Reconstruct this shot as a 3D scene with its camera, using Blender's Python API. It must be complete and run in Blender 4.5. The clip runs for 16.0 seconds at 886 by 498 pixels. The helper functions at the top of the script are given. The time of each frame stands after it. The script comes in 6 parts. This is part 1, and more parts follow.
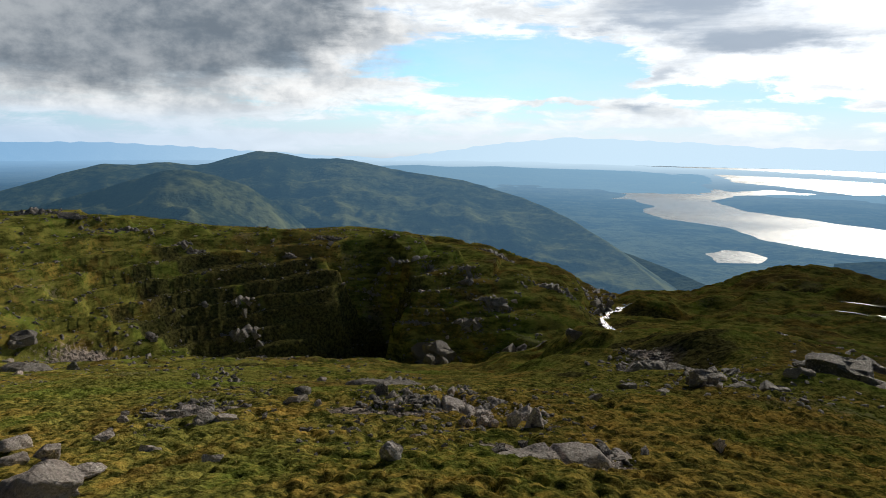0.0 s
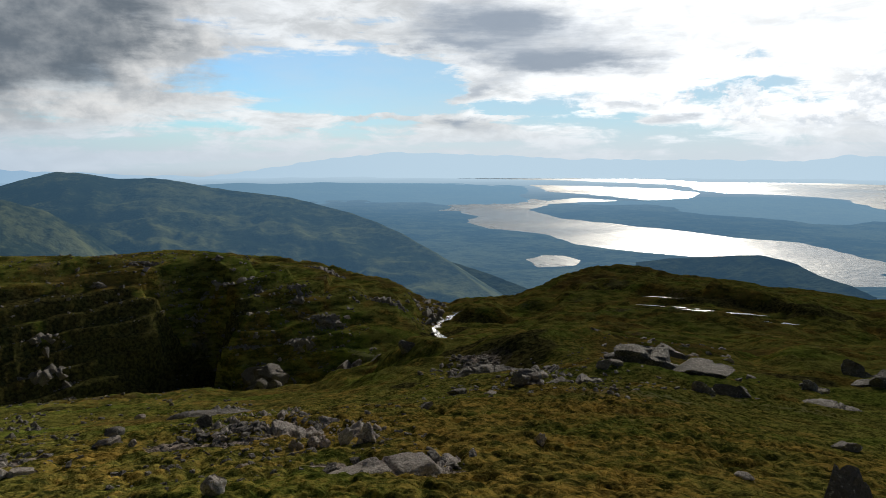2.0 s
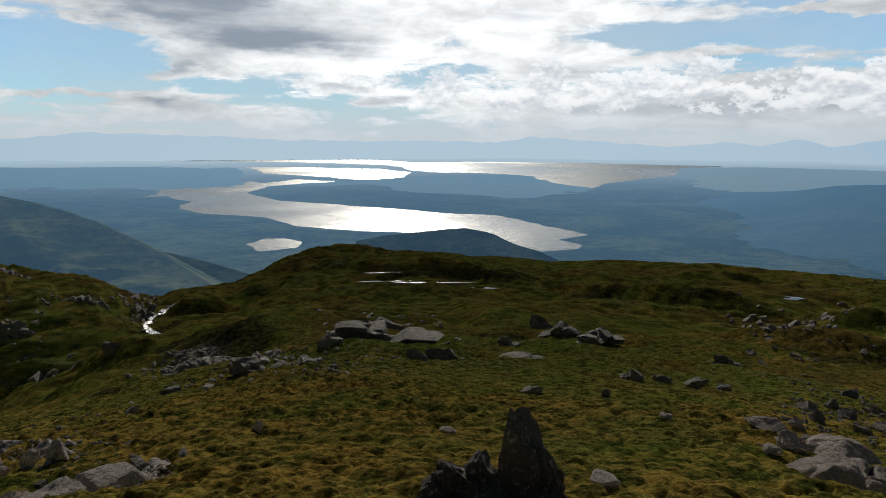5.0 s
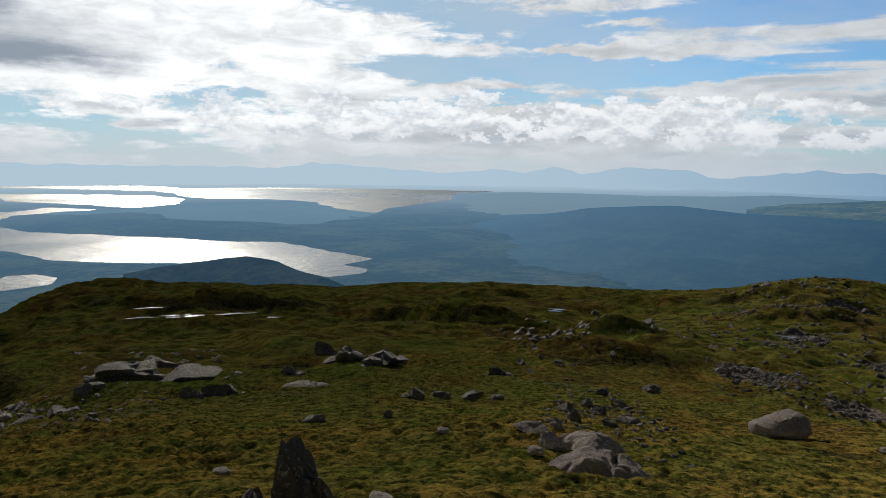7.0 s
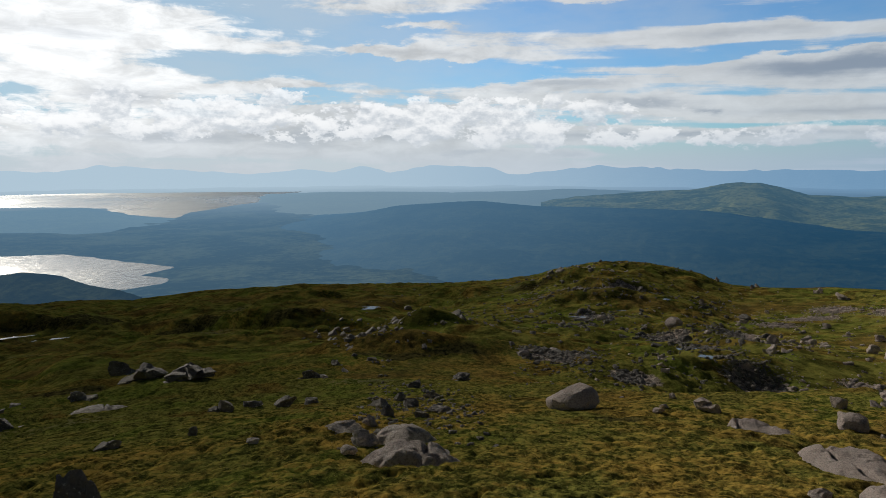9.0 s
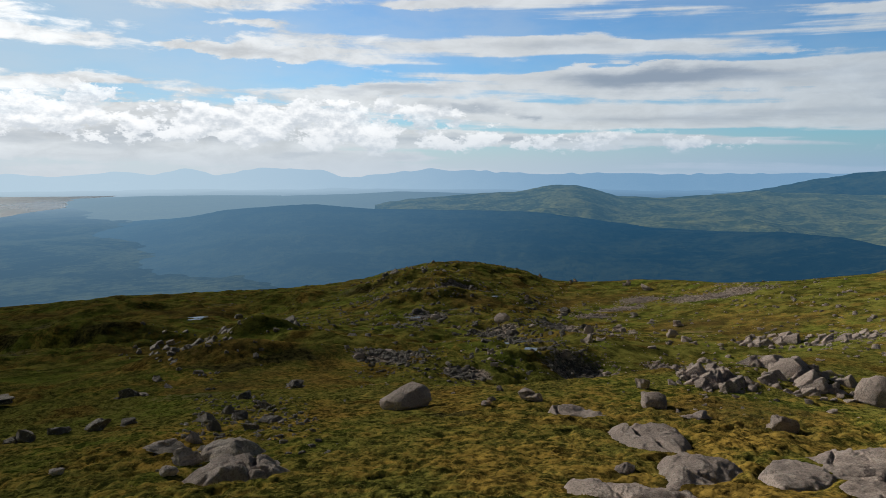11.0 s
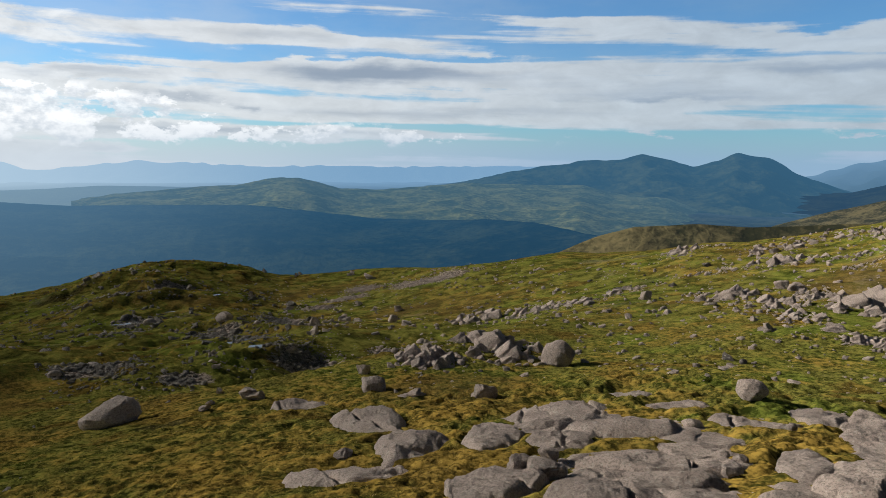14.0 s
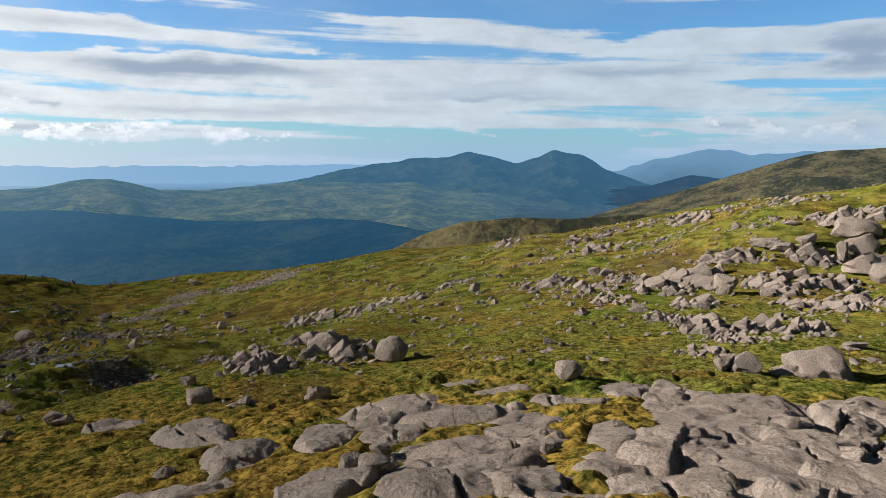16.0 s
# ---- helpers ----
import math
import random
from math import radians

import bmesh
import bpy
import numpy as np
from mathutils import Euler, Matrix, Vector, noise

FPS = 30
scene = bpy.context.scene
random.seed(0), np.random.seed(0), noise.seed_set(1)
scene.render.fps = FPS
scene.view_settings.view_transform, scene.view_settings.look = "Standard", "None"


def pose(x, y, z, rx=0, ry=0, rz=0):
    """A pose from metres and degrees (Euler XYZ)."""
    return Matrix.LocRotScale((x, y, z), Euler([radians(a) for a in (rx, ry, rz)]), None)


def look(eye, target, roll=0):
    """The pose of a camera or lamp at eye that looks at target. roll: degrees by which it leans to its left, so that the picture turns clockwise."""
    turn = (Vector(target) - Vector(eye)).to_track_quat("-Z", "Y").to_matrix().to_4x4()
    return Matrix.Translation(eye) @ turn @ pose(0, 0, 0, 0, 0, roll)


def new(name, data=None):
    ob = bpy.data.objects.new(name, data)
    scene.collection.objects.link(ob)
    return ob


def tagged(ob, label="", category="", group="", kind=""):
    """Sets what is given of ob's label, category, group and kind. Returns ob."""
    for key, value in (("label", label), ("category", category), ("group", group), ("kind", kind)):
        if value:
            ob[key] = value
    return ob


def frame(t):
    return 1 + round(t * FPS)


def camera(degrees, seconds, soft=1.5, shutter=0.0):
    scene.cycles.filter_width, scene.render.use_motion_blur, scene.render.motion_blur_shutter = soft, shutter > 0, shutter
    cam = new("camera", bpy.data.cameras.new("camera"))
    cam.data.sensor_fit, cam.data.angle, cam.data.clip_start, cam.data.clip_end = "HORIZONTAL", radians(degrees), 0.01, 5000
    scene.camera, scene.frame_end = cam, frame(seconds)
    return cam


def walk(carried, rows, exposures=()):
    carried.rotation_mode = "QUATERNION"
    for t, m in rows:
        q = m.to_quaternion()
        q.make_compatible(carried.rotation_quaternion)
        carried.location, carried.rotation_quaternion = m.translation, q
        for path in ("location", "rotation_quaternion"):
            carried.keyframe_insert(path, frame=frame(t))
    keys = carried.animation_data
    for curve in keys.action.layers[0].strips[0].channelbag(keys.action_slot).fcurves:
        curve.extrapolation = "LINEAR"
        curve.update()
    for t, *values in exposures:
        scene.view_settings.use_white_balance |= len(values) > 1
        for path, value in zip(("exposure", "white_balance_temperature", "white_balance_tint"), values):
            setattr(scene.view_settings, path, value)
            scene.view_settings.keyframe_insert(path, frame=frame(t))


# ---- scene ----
# The eye turns on the spot at arm's length from the body: seconds, heading (clockwise from +y), pitch, lean.
EYE, REACH = 1.7, 0.40
cam = camera(65.57, 16.0, soft=0.5)


def view(heading, pitch, lean):
    h, p = radians(heading), radians(pitch)
    eye = Vector((REACH * math.sin(h), REACH * math.cos(h), EYE))
    return look(eye, eye + Vector((math.sin(h) * math.cos(p), math.cos(h) * math.cos(p), math.sin(p))), lean)


PATH = [
    (0, 0.00, -9.36, 0.63),
    (0.5, 3.89, -9.48, 0.67),
    (1, 7.23, -8.91, 0.29),
    (1.5, 10.05, -8.82, 0.24),
    (2, 14.16, -8.06, -0.19),
    (2.5, 16.72, -7.78, 0.06),
    (3, 19.87, -8.39, -0.10),
    (3.2, 21.27, -8.40, -0.31),
    (5.3, 39.68, -9.09, 0.34),
    (5.5, 41.15, -8.54, 0.44),
    (6, 45.66, -8.10, 0.67),
    (6.5, 50.26, -7.65, 0.77),
    (7, 55.22, -7.37, 0.72),
    (7.5, 59.22, -7.91, 0.75),
    (8, 63.23, -7.67, 0.51),
    (8.5, 67.38, -7.46, 0.38),
    (9, 70.90, -7.35, -0.12),
    (9.2, 72.24, -7.39, -0.06),
    (11.3, 87.34, -7.55, 0.02),
    (11.5, 89.19, -7.92, -0.10),
    (12, 92.62, -7.67, -0.23),
    (12.5, 96.24, -7.65, 0.35),
    (13, 99.65, -8.29, 0.41),
    (13.5, 103.42, -8.30, 0.28),
    (14, 107.44, -7.56, 0.60),
    (14.5, 111.11, -7.81, 0.33),
    (15, 115.24, -7.91, 0.43),
    (15.5, 119.34, -8.01, 0.26),
    (16, 121.30, -7.62, 0.22),
]
walk(cam, [(t, view(a, p, r)) for t, a, p, r in PATH],
     exposures=[(0.0, 0.93), (1.0, 0.86), (1.6, 0.74), (2.2, 0.52), (3.0, 0.38), (6.0, 0.37), (9.0, 0.38), (12.0, 0.58), (14.5, 0.66), (16.0, 0.82)])

# ---- light: a low sun behind thin cloud, broken cloud all round ----
SUN_AZ, SUN_EL = 34.0, 25.0


def heading(az, el=0.0):
    a, e = radians(az), radians(el)
    return Vector((math.sin(a) * math.cos(e), math.cos(a) * math.cos(e), math.sin(e)))


sun = new("sun", bpy.data.lights.new("sun", "SUN"))
sun.data.energy, sun.data.angle, sun.data.color = 5.0, radians(0.8), (1.0, 0.895, 0.74)
sun.matrix_world = look(heading(SUN_AZ, SUN_EL) * 50, (0, 0, 0))


class Nodes:
    """A short hand for node trees: every method returns an output socket."""

    def __init__(self, tree):
        self.tree = tree
        tree.nodes.clear()

    def put(self, socket, value):
        if isinstance(value, bpy.types.NodeSocket):
            self.tree.links.new(value, socket)
        else:
            if isinstance(value, (tuple, list)) and len(value) == 3 and socket.type == "RGBA":
                value = (*value, 1.0)
            socket.default_value = value

    def node(self, kind, out=0, **ins):
        n = self.tree.nodes.new(kind)
        for k, v in ins.items():
            self.put(n.inputs[k.replace("_", " ")], v)
        return n.outputs[out]

    def m(self, op, a, b=0.0, c=0.0):
        n = self.tree.nodes.new("ShaderNodeMath")
        n.operation = op
        for i, v in enumerate((a, b, c)):
            self.put(n.inputs[i], v)
        return n.outputs[0]

    def v(self, op, a, b=(0, 0, 0), s=None):
        n = self.tree.nodes.new("ShaderNodeVectorMath")
        n.operation = op
        self.put(n.inputs[0], a)
        if op == "SCALE":
            self.put(n.inputs[3], s)
        else:
            self.put(n.inputs[1], b)
        return n.outputs["Value" if op in ("DOT_PRODUCT", "LENGTH") else "Vector"]

    def xyz(self, x, y, z=0.0):
        return self.node("ShaderNodeCombineXYZ", X=x, Y=y, Z=z)

    def split(self, a):
        n = self.tree.nodes.new("ShaderNodeSeparateXYZ")
        self.put(n.inputs[0], a)
        return n.outputs

    def noise(self, at, scale, detail=5.0, rough=0.55, warp=0.0):
        return self.node("ShaderNodeTexNoise", Vector=at, Scale=scale, Detail=detail, Roughness=rough, Distortion=warp)

    def ramp(self, x, lo, hi, a=0.0, b=1.0, soft=True):
        n = self.tree.nodes.new("ShaderNodeMapRange")
        n.interpolation_type = "SMOOTHSTEP" if soft else "LINEAR"
        for k, val in zip(range(5), (x, lo, hi, a, b)):
            self.put(n.inputs[k], val)
        return n.outputs[0]

    def mix(self, f, a, b, blend="MIX"):
        n = self.tree.nodes.new("ShaderNodeMix")
        n.data_type, n.blend_type = "RGBA", blend
        for i, val in ((0, f), (6, a), (7, b)):
            self.put(n.inputs[i], val)
        return n.outputs[2]


def build_sky():
    world = bpy.data.worlds.new("sky")
    scene.world = world
    world.use_nodes = True
    n = Nodes(world.node_tree)
    way = n.node("ShaderNodeTexCoord", 0)
    x, y, z = n.split(way)
    nishita = n.tree.nodes.new("ShaderNodeTexSky")
    nishita.sky_type, nishita.sun_disc, nishita.altitude = "NISHITA", False, 700.0
    nishita.sun_elevation, nishita.sun_rotation = radians(SUN_EL), radians(SUN_AZ)
    nishita.air_density, nishita.dust_density = 1.0, 0.6
    sky = nishita.outputs[0]
    air = n.mix(1.0, sky, (0.052, 0.100, 0.145), "MULTIPLY")
    toward = n.ramp(n.v("DOT_PRODUCT", way, tuple(heading(SUN_AZ + 2, 16.0))), 0.70, 0.97, 0.0, 0.8)
    air = n.mix(toward, air, (0.46, 0.66, 0.82))
    az = n.m("DEGREES", n.m("ARCTAN2", x, y))
    el = n.m("DEGREES", n.m("ARCSINE", z))
    near_sun = n.v("DOT_PRODUCT", way, tuple(heading(SUN_AZ + 2, 16.0)))
    glow = n.ramp(near_sun, 0.90, 0.998)
    wide = n.ramp(near_sun, -0.2, 0.97)

    # headings and heights, stirred so that no cloud has a smooth edge
    place = n.xyz(n.m("MULTIPLY", az, 0.10), n.m("MULTIPLY", el, 0.30), 0.0)
    stir = n.node("ShaderNodeTexNoise", 1, Vector=place, Scale=1.3, Detail=8.0, Roughness=0.62)
    sx, sy, sz = n.split(n.v("SUBTRACT", stir, (0.5, 0.5, 0.5)))
    az_w, el_w = n.m("MULTIPLY_ADD", sx, 13.0, az), n.m("MULTIPLY_ADD", sy, 3.0, el)

    def patch(a, e, wa, we, power=1.0):
        """A soft patch at heading a and height e, in degrees."""
        da = n.m("MULTIPLY", n.m("SUBTRACT", az_w, a), 1.0 / wa)
        de = n.m("MULTIPLY", n.m("SUBTRACT", el_w, e), 1.0 / we)
        d2 = n.m("MULTIPLY_ADD", da, da, n.m("MULTIPLY", de, de))
        return n.m("MULTIPLY", n.m("POWER", 2.718, n.m("MULTIPLY", d2, -1.0)), power)

    heap = {"thick": 0.0, "dark": 0.0}

    def puff(a, e, wa, we, power, dark):
        """A cloud (or a gap, below nought) and how dark its middle is."""
        g = patch(a, e, wa, we)
        heap["thick"] = n.m("MULTIPLY_ADD", g, power, heap["thick"])
        if dark:
            heap["dark"] = n.m("MULTIPLY_ADD", g, dark, heap["dark"])

    puff(5.1, 5.4, 11.0, 1.91, -0.9, 0)
    puff(-8.9, 6.3, 2.3, 2.54, 0.7, 0)
    puff(-25.3, 1.6, 11.0, 0.85, 0.6, 0.15)
    puff(2.8, 9.4, 10.6, 0.85, 0.7, 0)
    puff(2.0, 2.3, 2.8, 0.76, 0.8, 0.1)
    puff(9.7, 2.6, 14.8, 0.21, 0.7, 0)
    puff(15.2, 2.5, 1.7, 0.59, 0.8, 0.05)
    puff(17.9, 10.3, 7.2, 2.54, 0.9, 0.6)
    puff(23.4, 7.0, 8.1, 1.44, 1, 0.6)
    puff(17.2, 4.8, 2.5, 0.93, 0.8, 0.5)
    puff(17.5, 4.1, 2.5, 0.42, 0.8, 0)
    puff(14.3, 8.5, 2.5, 0.59, 0.6, 0.2)
    puff(28.6, 8.6, 5.5, 1.10, 0.9, 0)
    puff(28.3, 3.5, 3.0, 0.51, 0.6, 0.18)
    puff(22.8, 3.1, 4.2, 0.51, -0.5, 0)
    puff(-7.7, -0.1, 12.7, 0.42, 0.3, 0)
    puff(37.2, 9.9, 14.0, 2.33, 1, 0)
    puff(12.0, 5.1, 4.7, 1.78, -0.8, 0)
    puff(46.6, 5.0, 4.0, 1.10, 0.9, 0.35)
    puff(39.5, 6.3, 2.8, 0.21, 0.8, 0)
    puff(37.2, 5.2, 5.5, 0.42, -0.7, 0)
    puff(55.6, 7.1, 8.1, 0.68, -0.7, 0)
    puff(70.7, 6.8, 6.4, 1.53, -0.9, 0)
    puff(68.5, 8.6, 5.5, 0.51, 0.9, 0.05)
    puff(57.2, 8.8, 6.8, 0.93, 0.35, 0)
    puff(45.1, 1.9, 7.2, 1.19, 0.9, 0.12)
    puff(58.8, 2.0, 9.7, 1.36, 0.9, 0.1)
    puff(32.2, 2.3, 2.8, 0.85, 0.8, 0.45)
    puff(15.8, 2.3, 2.8, 0.85, 0.8, 0.2)
    puff(28.6, 3.3, 2.5, 0.47, 0.6, 0.15)
    puff(56.9, 5.7, 5.5, 0.47, 0.8, 0.05)
    puff(65.5, 4.0, 10.2, 0.38, 0.8, 0.1)
    puff(50.9, 3.6, 5.1, 0.34, -0.4, 0)
    puff(64.4, 9.5, 7.6, 2.33, -0.9, 0)
    puff(60.7, 5.4, 5.1, 0.51, -0.8, 0)
    puff(75.3, 7.4, 5.1, 0.76, -0.7, 0)
    puff(77.5, 11.4, 6.8, 0.93, -0.9, 0)
    puff(68.9, 10.4, 2.8, 0.38, 0.9, 0.05)
    puff(68.9, 8.5, 5.7, 0.51, 1, 0.05)
    puff(76.5, 7.7, 4.0, 0.42, 0.9, 0.1)
    puff(79.4, 5.9, 7.0, 0.72, 1, 0.35)
    puff(87.4, 4.4, 4.9, 0.51, 0.7, 0.1)
    puff(93.3, 9.4, 7.0, 0.85, 1.2, 0.10)
    puff(82.4, 12.0, 3.6, 0.38, 0.9, 0)
    puff(99.0, 6.5, 8.5, 1.53, 0.8, 0.18)
    puff(101.9, 10.2, 3.4, 1.06, -0.6, 0)
    puff(63.4, 2.5, 14.0, 1.27, 0.9, 0.12)
    puff(85.3, 1.9, 12.7, 0.68, 0.8, 0.15)
    puff(73.1, 0.6, 2.5, 0.38, 0.7, 0.3)
    puff(80.0, 0.6, 2.5, 0.38, 0.7, 0.3)
    puff(42.3, 8.3, 6.4, 1.10, 0.8, 0.05)
    puff(49.7, 7.0, 6.4, 0.51, 0.5, 0)
    puff(116.2, 11.3, 9.3, 0.59, -0.8, 0)
    puff(137.0, 10.4, 9.3, 0.76, -0.9, 0)
    puff(135.3, 8.4, 11.4, 0.85, 1, 0.08)
    puff(135.4, 6.8, 11.4, 0.51, 0.6, 0.35)
    puff(120.9, 5.6, 17.8, 0.64, 0.9, 0.15)
    puff(125.3, 4.9, 9.3, 0.34, 0.6, 0.25)
    puff(104.9, 6.5, 11.0, 0.68, 0.9, 0.2)
    puff(109.5, 3.4, 22.0, 0.68, 0.8, 0.12)
    puff(93.8, 1.8, 12.7, 0.47, 0.8, 0.1)
    puff(85.9, 4.8, 4.9, 0.55, 1, 0.15)
    puff(92.2, 3.8, 0.8, 0.55, 1, 0)
    puff(133.0, 0.9, 13.6, 0.93, -0.9, 0)
    puff(104.8, 0.8, 13.6, 0.30, -0.4, 0)
    puff(100.9, 7.7, 12.7, 0.25, -0.6, 0)
    puff(111.8, 8.1, 8.5, 0.25, -0.5, 0)
    puff(143.6, 2.1, 3.0, 0.68, 1.3, 0.1)
    puff(151.0, 2.4, 3.6, 0.72, 1.3, 0.1)
    puff(138.4, 1.4, 0.7, 0.25, 1, 0.1)
    puff(123.9, 1.9, 1.4, 0.34, 0.9, 0.1)
    puff(152.0, 7.4, 3.0, 1.53, 0.9, 0.65)
    # sheets and lens shapes drawn out along the wind fill the rest
    lens = n.noise(n.xyz(n.m("MULTIPLY", az, 0.05), n.m("MULTIPLY_ADD", el, 0.40, n.m("MULTIPLY", az, 0.006)), 3.0), 1.0, 10.0, 0.62)
    curd = n.noise(n.xyz(n.m("MULTIPLY", az, 0.16), n.m("MULTIPLY", el, 0.42), 7.0), 1.6, 9.0, 0.62, 0.4)
    # away from the sun the sheets are smoother and drawn out further
    drawn = n.noise(n.xyz(n.m("MULTIPLY", az, 0.030), n.m("MULTIPLY_ADD", el, 0.62, n.m("MULTIPLY", az, 0.012)), 11.0), 1.0, 6.0, 0.50, 0.25)
    calm = n.m("MULTIPLY", n.ramp(az, 62.0, 92.0), 0.85)
    lens = n.m("ADD", n.m("MULTIPLY", lens, n.m("SUBTRACT", 1.0, calm)), n.m("MULTIPLY", n.m("MULTIPLY_ADD", n.m("SUBTRACT", drawn, 0.5), 1.55, 0.492), calm))
    curd = n.m("MULTIPLY_ADD", n.m("SUBTRACT", curd, 0.5), n.m("SUBTRACT", 1.0, n.m("MULTIPLY", calm, 0.75)), 0.5)
    high = n.m("ADD", n.m("MULTIPLY", lens, 0.75), n.m("MULTIPLY", curd, 0.30))
    thick = n.m("ADD", n.m("MULTIPLY_ADD", heap["thick"], 0.20, high), 0.025)
    cover = n.ramp(thick, 0.50, 0.605)
    depth = n.ramp(n.m("ADD", n.m("MULTIPLY", heap["dark"], 0.9), n.m("MULTIPLY", n.m("SUBTRACT", thick, 0.62), 1.3)), 0.10, 0.75)
    lit = n.mix(wide, (0.58, 0.668, 0.755), (0.96, 0.985, 1.0))
    lit = n.mix(glow, lit, (1.50, 1.52, 1.53))
    grain = curd
    lit = n.mix(1.0, lit, n.ramp(grain, 0.30, 0.70, 0.74, 1.14), "MULTIPLY")
    dull = n.mix(wide, (0.30, 0.39, 0.52), (0.33, 0.39, 0.48))
    cloud = n.mix(n.m("MULTIPLY", depth, 0.95), lit, dull)
    # a thin veil of high cloud over the blue
    veil = n.mix(wide, (0.26, 0.43, 0.62), (0.78, 0.82, 0.86))
    air = n.mix(n.ramp(n.noise(place, 0.8, 6.0, 0.6), 0.30, 0.70, 0.10, 0.36), air, veil)
    out = n.mix(n.m("MULTIPLY", cover, 0.94), air, cloud)
    # one heavy rain cloud over the mountain
    storm = n.m("ADD", patch(-25, 7.4, 15, 4.6, 1.55), patch(-12.5, 9.5, 6.0, 3.2, 0.7))
    storm = n.m("ADD", storm, n.m("MULTIPLY", n.m("SUBTRACT", high, 0.5), 1.1))
    billow = n.noise(n.xyz(n.m("MULTIPLY", az, 0.14), n.m("MULTIPLY", el, 0.20), 1.0), 1.5, 9.0, 0.6)
    out = n.mix(n.m("MULTIPLY", n.ramp(storm, 0.16, 0.42), 0.85), out, n.mix(n.ramp(billow, 0.35, 0.65), (0.46, 0.49, 0.52), (0.92, 0.92, 0.91)))
    gloom = n.mix(n.ramp(billow, 0.34, 0.66), (0.14, 0.175, 0.215), (0.36, 0.39, 0.42))
    out = n.mix(n.m("MULTIPLY", n.ramp(storm, 0.40, 1.05), 0.95), out, gloom)
    # a bank of small heaped clouds low over the far hills, bright above and grey beneath
    def heaps(rise):
        return n.noise(n.xyz(n.m("MULTIPLY", az, 0.26), n.m("MULTIPLY", n.m("ADD", el, rise), 0.42), 5.0), 1.25, 8.0, 0.60)

    body = heaps(0.0)
    row = n.m("ADD", patch(52, 3.6, 24, 2.0, 0.20), n.m("ADD", patch(80, 2.6, 15, 1.6, 0.19), n.m("ADD", patch(104, 1.6, 14, 0.7, 0.10), patch(147, 2.1, 8, 0.9, 0.17))))
    form = n.m("MULTIPLY", n.ramp(n.m("ADD", body, row), 0.60, 0.655), n.ramp(row, 0.02, 0.09))
    shade = n.ramp(n.m("SUBTRACT", body, heaps(0.55)), -0.14, 0.12)
    heaped = n.mix(shade, n.mix(wide, (0.44, 0.54, 0.65), (0.76, 0.83, 0.91)), n.mix(wide, (0.72, 0.77, 0.82), (1.33, 1.35, 1.37)))
    out = n.mix(n.m("MULTIPLY", form, 0.85), out, heaped)
    # air thick with moisture along the skyline
    mist = n.ramp(el, 3.2, -0.6)
    mist_col = n.mix(n.ramp(near_sun, 0.0, 0.95), (0.34, 0.52, 0.74), (0.74, 0.82, 0.90))
    out = n.mix(n.m("MULTIPLY", mist, 0.85), out, mist_col)
    # under the skyline only haze
    out = n.mix(n.ramp(el, -1.0, -4.0), out, (0.10, 0.13, 0.16))
    # behind, out of view, a made-up dull sky is added to deepen the shade
    behind = n.m("MULTIPLY", n.ramp(n.v("DOT_PRODUCT", way, tuple(heading(60.0))), 0.0, -0.6), n.ramp(el, -1.0, 4.0))
    out = n.mix(behind, out, (0.042, 0.053, 0.070))
    # the unseen sky overhead is dimmed too, only to cut light in the shade
    out = n.mix(n.ramp(el, 14.0, 30.0), out, (0.036, 0.050, 0.072))
    back = n.node("ShaderNodeBackground", Color=out, Strength=0.57)
    end = n.tree.nodes.new("ShaderNodeOutputWorld")
    n.put(end.inputs["Surface"], back)


build_sky()

# ---- materials ----
def material(name):
    mat = bpy.data.materials.new(name)
    mat.use_nodes = True
    return mat, Nodes(mat.node_tree)


def finish(n, shader):
    end = n.tree.nodes.new("ShaderNodeOutputMaterial")
    n.put(end.inputs["Surface"], shader)


def surface(n, color, rough=0.9, normal=None, **more):
    ins = dict(Base_Color=color, Roughness=rough, **more)
    if normal is not None:
        ins["Normal"] = normal
    return n.node("ShaderNodeBsdfPrincipled", 0, **ins)


def bump(n, height, strength, distance):
    return n.node("ShaderNodeBump", Height=height, Strength=strength, Distance=distance)


def spot(n):
    return n.node("ShaderNodeNewGeometry", 0)


def golden_moss(n, at, big, mid):
    """Where the moss is golden: mostly on the dry crest close to the summit rocks, else in patches."""
    crest = n.ramp(n.v("LENGTH", at), 17.0, 7.0, 0.0, 0.085)
    return n.ramp(n.m("ADD", n.m("ADD", n.m("MULTIPLY", mid, 0.45), n.m("MULTIPLY", big, 0.6)), crest), 0.50, 0.69)


